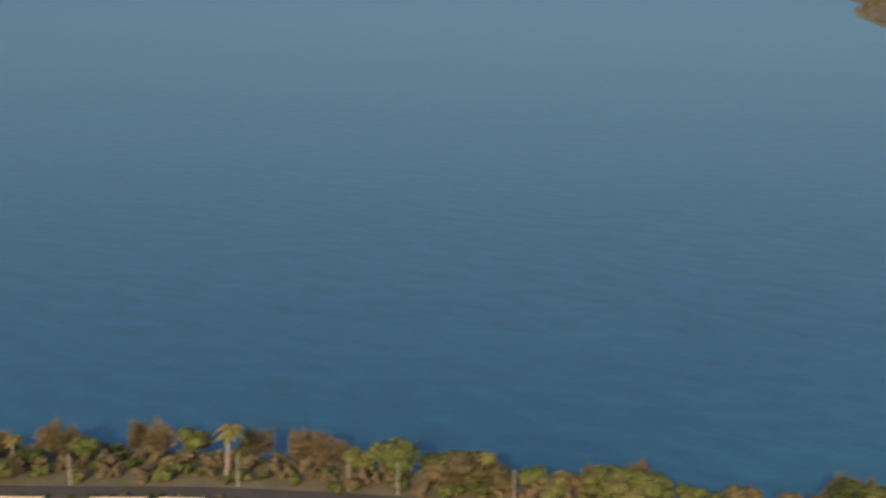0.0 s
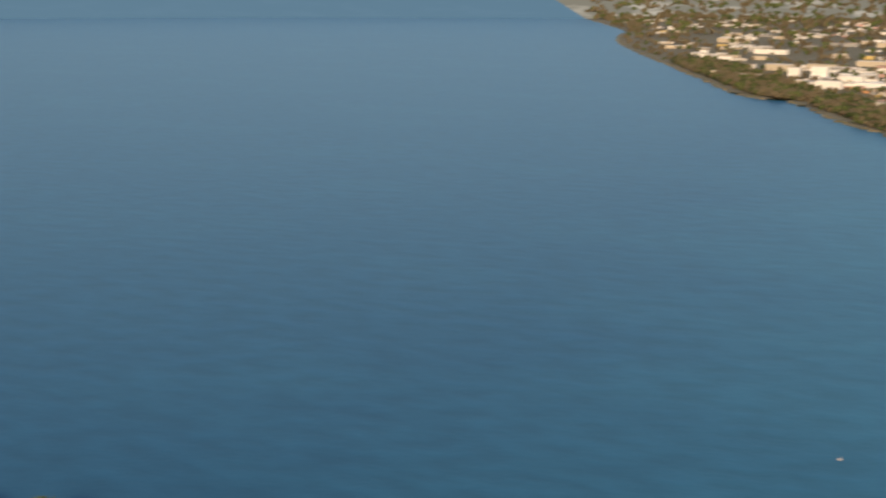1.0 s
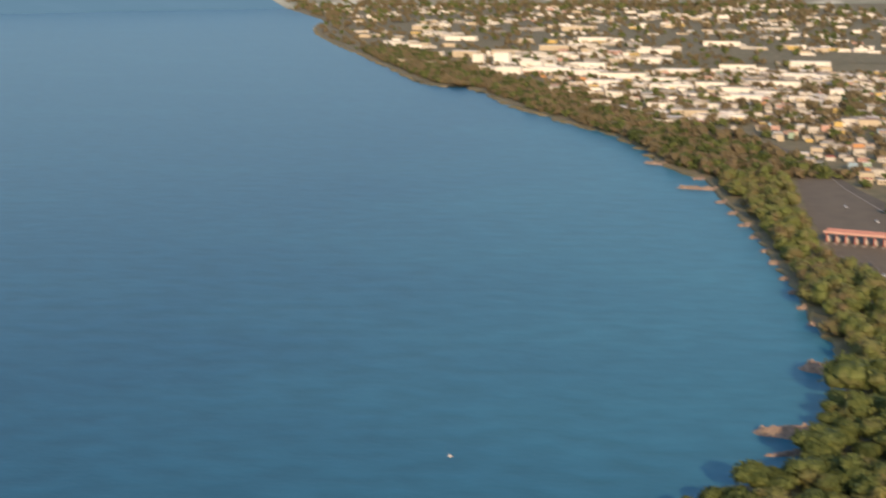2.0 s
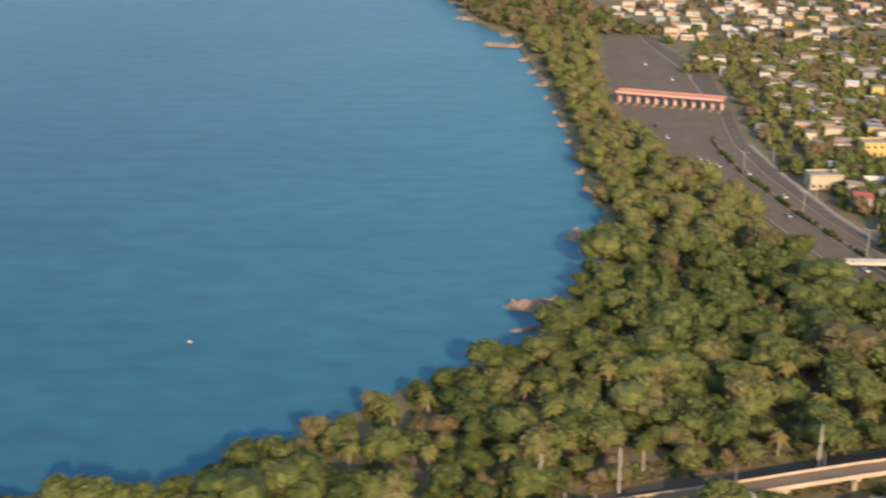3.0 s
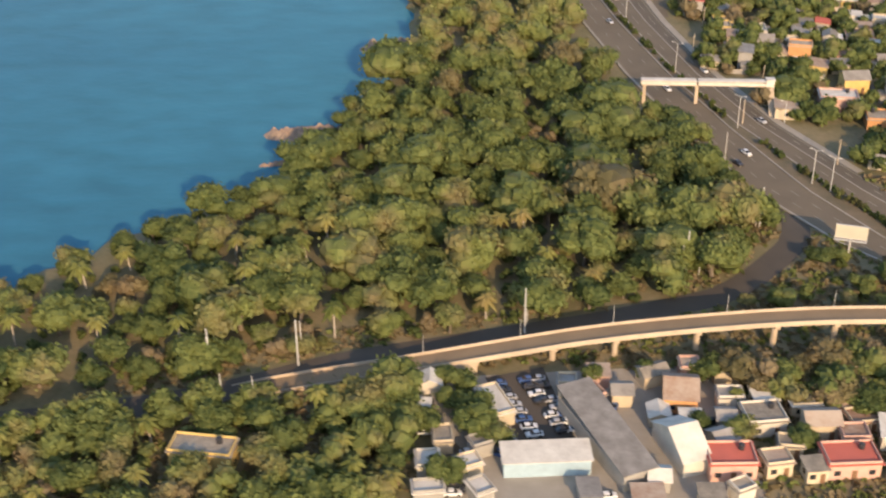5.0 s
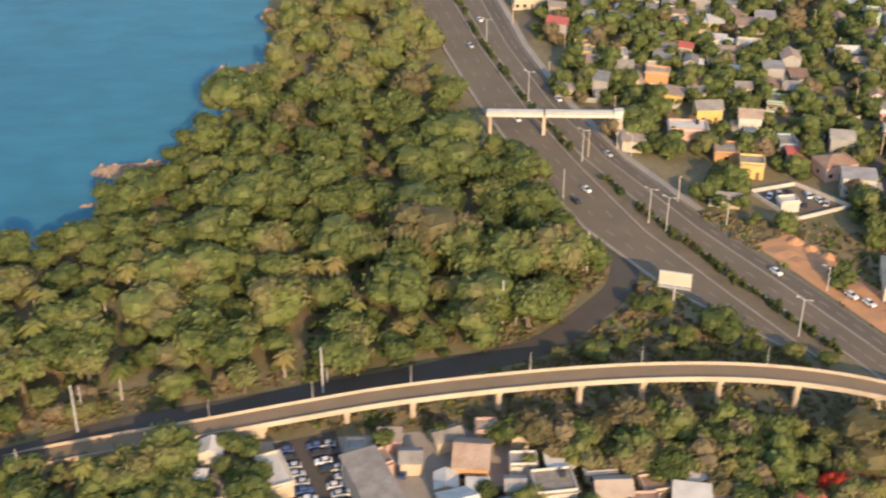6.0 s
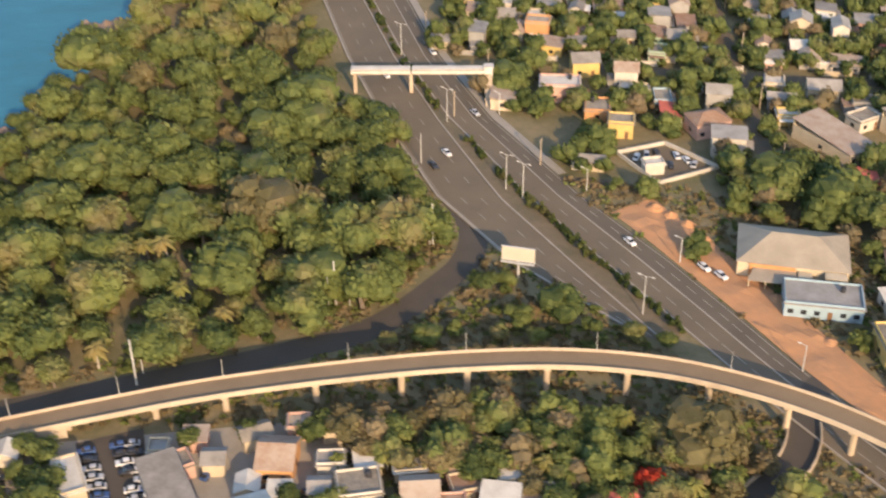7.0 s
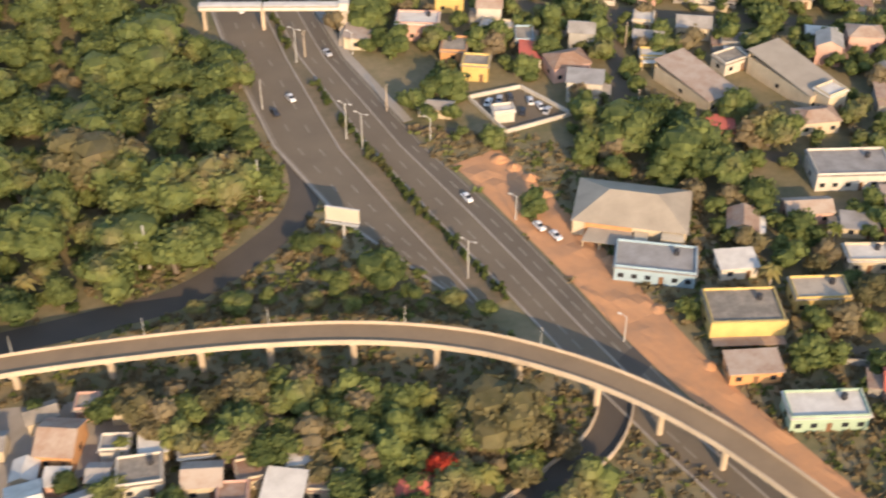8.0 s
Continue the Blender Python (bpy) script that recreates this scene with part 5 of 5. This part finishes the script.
for x, y in near_houses:
    k = rh.choices(range(8), (5, 5, 1.4, 1.6, 3, 0.8, 0.6, 0.5))[0]
    kind = rh.choices(("flat", "gable", "shed", "hip"), (4, 3, 4, 1))[0]
    roof = rh.choices(("slab", "white"), (5, 2))[0] if kind == "flat" else rh.choices(("tin", "rust", "red", "white"), (5, 4, 0.7, 1.6))[0]
    house(x, y, rh.uniform(4.4, 8.2), rh.uniform(3.8, 6.2), rh.choice((2.4, 2.6, 2.7, 2.9, 2.9, 5.2)), rh.choice((-8, 82)) + rh.uniform(-7, 7), k, kind, roof)

# garden trees fill the room between the houses
HCELL = {}
for x, y in near_houses + far_houses:
    HCELL.setdefault((int(x // 8), int(y // 8)), []).append((x, y))


def clear_of_houses(x, y, gap):
    i, j = int(x // 8), int(y // 8)
    return all((x - a) ** 2 + (y - b) ** 2 > gap * gap for di in (-1, 0, 1) for dj in (-1, 0, 1) for a, b in HCELL.get((i + di, j + dj), ()))


def on_street(x, y, half):
    u = x
    for _ in range(3):
        v = y - u * math.sin(TILT)
        u = (x + (v - 300) * math.sin(TILT) * 0.2) / math.cos(TILT)
    return abs((u + 45) % 90 - 45) < half or y < 660 and abs((v - 150 + 30.1) % 60.2 - 30.1) < half


def grid_point(u, v):
    return Vector((u * math.cos(TILT) - (v - 300) * math.sin(TILT) * 0.2, v + u * math.sin(TILT), 0))


lines = [[grid_point(u, v) for v in range(150, 700, 6)] for u in range(0, 320, 90)]
lines += [[grid_point(u, 150 + j * 60.2) for u in range(0, 320, 6)] for j in range(0, 9)]
for ln in lines:
    ln = [p for p in ln if p.x > hw_east(p.y) + (14 if p.y < 262 else 4) and all(math.hypot(p.x - a, p.y - b_) > r - 0.5 for a, b_, r in LAND)]
    run = []
    for p in ln + [Vector((9e4, 0, 0))]:
        if run and (p - run[-1]).length > 7:
            if len(run) > 3:
                nn = sides_of(run)
                sheet("street", [q + m2 * 2.0 for q, m2 in zip(run, nn)], [q - m2 * 2.0 for q, m2 in zip(run, nn)], G + 0.04 + 0.006 * (lines.index(ln) if ln in lines else len(run) % 5), ASPHALT, "narrow pale asphalt street between the houses", "street")
            run = []
        run.append(p)

town = scatter_points([(-5, 420), (10, 330), (46, 262), (95, 190), (130, 130), (330, 130), (290, 420), (400, 700), (-40, 700), (-20, 470)], 3.7, 110000,
                      lambda x, y: x > hw_east(y) and free_spot(x, y, 1.5) and clear_of_houses(x, y, 3.3) and not on_street(x, y, 2.5) and noise.noise((x * 0.035, y * 0.035, 12.0)) > -0.5 and rh.random() < (0.52 if y < 420 else 0.6) and x < 0.52 * y + 90)
town.sort(key=lambda p: p[1])
many, many_far = [], []
solo_n = 0
for x, y in town:
    dry, turn = rh.random() < 0.14, rh.uniform(0, 6.28)
    if y < 300 and solo_n < 90 and rh.random() < 0.5:
        solo_n += 1
        if rh.random() < 0.25:
            palm(x, y, 0, rh.uniform(0.8, 1.0), math.degrees(turn), "garden palm between the houses")
        else:
            tree(x, y, rh.uniform(0.55, 0.9), rh.randrange(8), dry, math.degrees(turn), "dry brown garden tree among houses" if dry else "green garden tree among houses", "town trees")
    elif y < 440:
        many.append((x, y, G - 0.3, rh.uniform(0.6, 1.15), turn, rh.randrange(4), int(dry)))
    else:
        many_far.append((x, y, G - 0.3, rh.uniform(0.6, 1.0), turn, rh.randrange(3), int(dry)))
stuff("town_trees", many, TOWN_TREES, [LEAF, LEAF_DRY], "green garden trees scattered between the houses", "trees", None)
stuff("town_trees_beyond", many_far, FAR_TREES, [LEAF, LEAF_DRY], "green trees scattered between farther houses", "trees", None)

# built-up corner below the ramp
yard_ground = sheet("yard_ground", smooth_line([(-63, 176, 0), (-55, 140, 0)], 4), smooth_line([(-2, 184, 0), (-2, 140, 0)], 5)[:10], G + 0.02, KERB, "pale worn concrete yard", "yard")
CORNER = [(-64, 172), (-60, 142), (-4, 142), (-2, 182), (-30, 178), (-45, 176)]
for x, y in scatter_points(CORNER, 5.6, 1500, lambda x, y: all(math.hypot(x - a, y - b) > r * 0.75 + 2.0 for a, b, r in LAND) and not (-58 < x < -35 and 156 < y < 178)):
    house(x, y, rh.uniform(3.2, 5.2), rh.uniform(3.0, 4.4), rh.uniform(2.3, 3.0), rh.choice((4, 94, 24)) + rh.uniform(-8, 8), rh.choice((0, 0, 1, 1, 4, 3)), rh.choice(("flat", "shed", "gable")), rh.choice(("tin", "white", "slab", "rust")), windows=False, group="workshops below the ramp")
for x, y in scatter_points([(-2, 150), (34, 148), (28, 168), (-2, 172)], 5.6, 800, lambda x, y: all(math.hypot(x - a, y - b) > r * 0.75 + 2.0 for a, b, r in LAND)):
    house(x, y, rh.uniform(3.6, 5.6), rh.uniform(3.2, 4.6), rh.uniform(2.4, 3.0), rh.uniform(-10, 16), rh.choice((0, 1, 1, 4, 3)), rh.choice(("flat", "shed", "gable")), rh.choice(("tin", "white", "slab", "rust")), group="houses below the ramp")
rw = random.Random(5)
for k in range(46):
    x, y = rw.uniform(-62, -4), rw.uniform(143, 178)
    if all(math.hypot(x - a, y - b) > r * 0.7 + 1.5 for a, b, r in LAND) and not (-58 < x < -35 and 156 < y < 178):
        car(x, y, rw.choice((10, 100, 60)) + rw.uniform(-10, 10), rw.choice((0, 0, 1, 2, 4)), "parked between the workshops", "parked cars", 0.03)

# distant town, one mesh
fv, ff, fi = [], [], []


def rise_of(x, y):
    return max(0.0, (math.hypot(x, y) - 3950) * 109 / 830 - 1.0)


def far_house(x, y, w, d, h, turn, wall_k, roof_k, rise):
    z0 = rise_of(x, y)
    c, s = math.cos(turn), math.sin(turn)
    k = len(fv)
    pts = [(-w, -d, 0), (w, -d, 0), (w, d, 0), (-w, d, 0), (-w, -d, h), (w, -d, h), (w, d, h), (-w, d, h), (-w * 0.98, 0, h + rise), (w * 0.98, 0, h + rise)]
    for a, b, z in pts:
        fv.append((x + a * c - b * s, y + a * s + b * c, G - 0.2 + z + z0))
    for q in ((0, 1, 5, 4), (1, 2, 6, 5), (2, 3, 7, 6), (3, 0, 4, 7)):
        ff.append(tuple(k + i for i in q))
        fi.append(wall_k)
    for q in ((4, 5, 9, 8), (6, 7, 8, 9)):
        ff.append(tuple(k + i for i in q))
        fi.append(roof_k)
    if w > 3:
        for sx in (-0.5, 0.1, 0.6):
            b = len(fv)
            for a, z in ((-0.5, 0.9), (0.5, 0.9), (0.5, 1.9), (-0.5, 1.9)):
                aa, bb_ = sx * w + a, -d - 0.03
                fv.append((x + aa * c - bb_ * s, y + aa * s + bb_ * c, G + z + z0))
            ff.append((b, b + 1, b + 2, b + 3))
            fi.append(13)


for x, y in far_houses:
    far_house(x, y, rh.uniform(2.2, 4.6), rh.uniform(2.0, 3.4), rh.choice((2.4, 2.7, 2.7, 3.0, 4.8)), TILT + rh.uniform(-0.1, 0.1) + rh.choice((0, 1.57)), rh.choices(range(8), (7, 4, 1.2, 1.4, 2.5, 0.8, 0.6, 0.6))[0],
              rh.choices((8, 9, 10, 11, 12), (3, 3, 0.8, 5, 3))[0], rh.choice((0.05, 0.05, 0.9)))
# long pale sheds and blocks beyond the bay
for x, y, w, d, h in ((-345, 1621, 16, 10, 16), (-380, 1650, 12, 8, 12), (-413, 1760, 30, 10, 9), (-300, 1560, 22, 9, 10), (-270, 1500, 40, 12, 7), (-225, 1460, 34, 10, 7), (-183, 1416, 44, 14, 8), (-140, 1370, 30, 10, 7), (-100, 1320, 44, 12, 7), (-66, 1262, 34, 12, 7),
                      (-30, 1235, 30, 9, 6), (-110, 1060, 16, 8, 6), (-80, 1035, 18, 7, 5), (-472, 1640, 22, 8, 6), (-430, 1600, 24, 7, 6), (-250, 1750, 40, 9, 7), (-150, 1650, 36, 9, 7), (-50, 1550, 34, 9, 7), (-300, 1900, 36, 9, 8), (-520, 1980, 26, 8, 7), (10, 1420, 30, 9, 7), (-200, 1330, 30, 9, 7), (-130, 1290, 34, 9, 7), (-230, 1560, 34, 9, 8), (-60, 1190, 26, 9, 6), (-320, 1480, 24, 8, 9), (-120, 1480, 36, 10, 7), (-20, 1330, 36, 10, 7), (-360, 1800, 34, 9, 8), (-150, 1830, 40, 9, 7), (40, 1600, 40, 9, 7), (-480, 2150, 44, 10, 8), (-250, 2100, 44, 10, 8), (-600, 2500, 50, 10, 9), (-300, 2450, 50, 10, 9), (-50, 2000, 44, 10, 8)):
    far_house(x, y, w * 0.62, d * 0.8, h, TILT * 1.5 + rh.uniform(-0.1, 0.1), rh.choice((12, 12, 1)), rh.choice((12, 11, 12)), 0.4)


def coast_x(y):
    for (x0, y0), (x1, y1) in zip(COAST, COAST[1:]):
        if y0 <= y <= y1 and y > 735:
            return x0 + (x1 - x0) * (y - y0) / (y1 - y0)
    return -1500


for _ in range(5200):
    y = 1000 + 2900 * rh.random() ** 1.5
    x = coast_x(y) + rh.uniform(8, 1500 if y > 1800 else 520)
    if x > 0.25 * y - 100:
        continue
    back_ = x - coast_x(y)
    if back_ < 70 or rh.random() < 0.55:
        far_trees.append((x, y))
    elif noise.noise((x * 0.006, y * 0.006, 9.0)) > 0.0:
        big = 1 + y / 2200
        far_house(x, y, rh.uniform(3, 6) * big, rh.uniform(2.6, 4.4) * big, rh.choice((3, 4, 6)), TILT + rh.uniform(-0.2, 0.2), rh.choices((12, 0, 1, 2, 3, 4), (7, 3, 3, 0.8, 0.8, 1.5))[0], rh.choices((8, 9, 11, 12), (2, 2, 4, 4))[0], 0.3)
tagged(put("distant_houses", quads("distant_houses", fv, ff, [*WALLS, TIN, RUST, RED, SLAB, WHITEWASH_HAZE, GLASS], fi)), "distant town of small pale houses", "houses", kind="stuff")
belt = len(far_trees)
for _ in range(3200):
    y = 735 + 1150 * rh.random()
    far_trees.append((coast_x(y) + (6 if y < 1000 else 14) + 85 * rh.random() ** 1.3, y))
belt_end = len(far_trees)
for _ in range(2600):
    y = 3700 + 800 * rh.random()
    x = rh.uniform(-1560, 260)
    r_ = math.hypot(x, y)
    if r_ > 4700 or x < coast_x(min(y, 4500)) + 40:
        continue
    if rh.random() < 0.5:
        far_trees.append((x, y))
    elif noise.noise((x * 0.006, y * 0.006, 9.0)) > -0.1:
        far_house(x, y, rh.uniform(7, 18), rh.uniform(5, 9), rh.choice((5, 7, 10)), TILT + rh.uniform(-0.2, 0.2), rh.choice((0, 0, 1, 4)), rh.choice((8, 9, 11, 12)), 0.3)
# the paler dry leaf colour is picked more often here to paint distance haze
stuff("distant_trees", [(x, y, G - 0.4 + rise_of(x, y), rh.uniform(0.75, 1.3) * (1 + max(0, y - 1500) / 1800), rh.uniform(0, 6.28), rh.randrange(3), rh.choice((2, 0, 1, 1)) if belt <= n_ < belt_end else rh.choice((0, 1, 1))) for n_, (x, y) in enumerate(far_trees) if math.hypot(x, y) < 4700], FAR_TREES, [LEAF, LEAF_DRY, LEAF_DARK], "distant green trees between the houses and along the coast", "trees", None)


# poles along the pavement and in the town
def utility_pole(x, y, turn):
    t = thing("utility_pole", pose(x, y, G, 0, 0, turn), "pale concrete utility pole with a crossarm", "utility pole", "utility poles")
    part("pole", Shape().tube([(0, 0, -0.3), (0, 0, 7.0)], [0.17, 0.10], 8), CONCRETE, t)
    part("crossarm", Shape().box(-0.9, -0.06, 6.4, 0.9, 0.06, 6.55), BARK, t)
    for k in (-0.75, 0.0, 0.75):
        part("insulator", Shape().tube([(k, 0, 6.55), (k, 0, 6.75)], [0.06, 0.04], 6), WHITE, t)


for y in range(272, 470, 24):
    utility_pole(hw_east(y) + 3.4, y, 60)
for ln in lines[:4]:
    for p in ln[2::5]:
        if p.y < 470 and p.x > hw_east(p.y) + 16 and all(math.hypot(p.x - a, p.y - b_) > r for a, b_, r in LAND):
            utility_pole(p.x + 2.6, p.y, 90)


# garden walls beside the streets
rg = random.Random(31)


def garden_wall(x, y, long, turn, k):
    t = thing("garden_wall", pose(x, y, G, 0, 0, turn), f"low {WALL_NAMES[k]} plastered garden wall beside a street", "wall", "garden walls")
    part("panel", Shape().box(-long / 2, -0.1, -0.2, long / 2, 0.1, 1.3), WALLS[k], t)
    part("coping", Shape().box(-long / 2 - 0.05, -0.16, 1.3, long / 2 + 0.05, 0.16, 1.4), CONCRETE, t)
    for e in (-1, 1):
        part("pier", Shape().box(e * long / 2 - 0.2, -0.2, -0.2, e * long / 2 + 0.2, 0.2, 1.7), WALLS[k], t)


for ln in lines[4:]:
    for p in ln[1::2]:
        x, y = p.x + rg.uniform(-2, 2), p.y + rg.choice((2.7, 2.7, -2.7))
        if y < 400 and x < 0.5 * y + 60 and x > hw_east(y) + 16 and all(math.hypot(x - a, y - b_) > r + 3 for a, b_, r in LAND) and clear_of_houses(x, y, 5.0) and rg.random() < 0.6:
            garden_wall(x, y, rg.uniform(5, 8), math.degrees(TILT), rg.choice((0, 0, 1, 1, 3, 4)))


# a small white float out on the water
buoy = thing("mooring_buoy", pose(-195, 256, 0), "small white mooring buoy floating on the sea", "buoy")
part("float", Shape().tube([(0, 0, -0.4), (0, 0, -0.15), (0, 0, 0.3), (0, 0, 0.55)], [0.2, 0.52, 0.52, 0.2], 12), WHITE, buoy)
part("mooring_post", Shape().tube([(0, 0, 0.5), (0, 0, 0.95)], [0.07, 0.05], 6), STEEL, buoy)
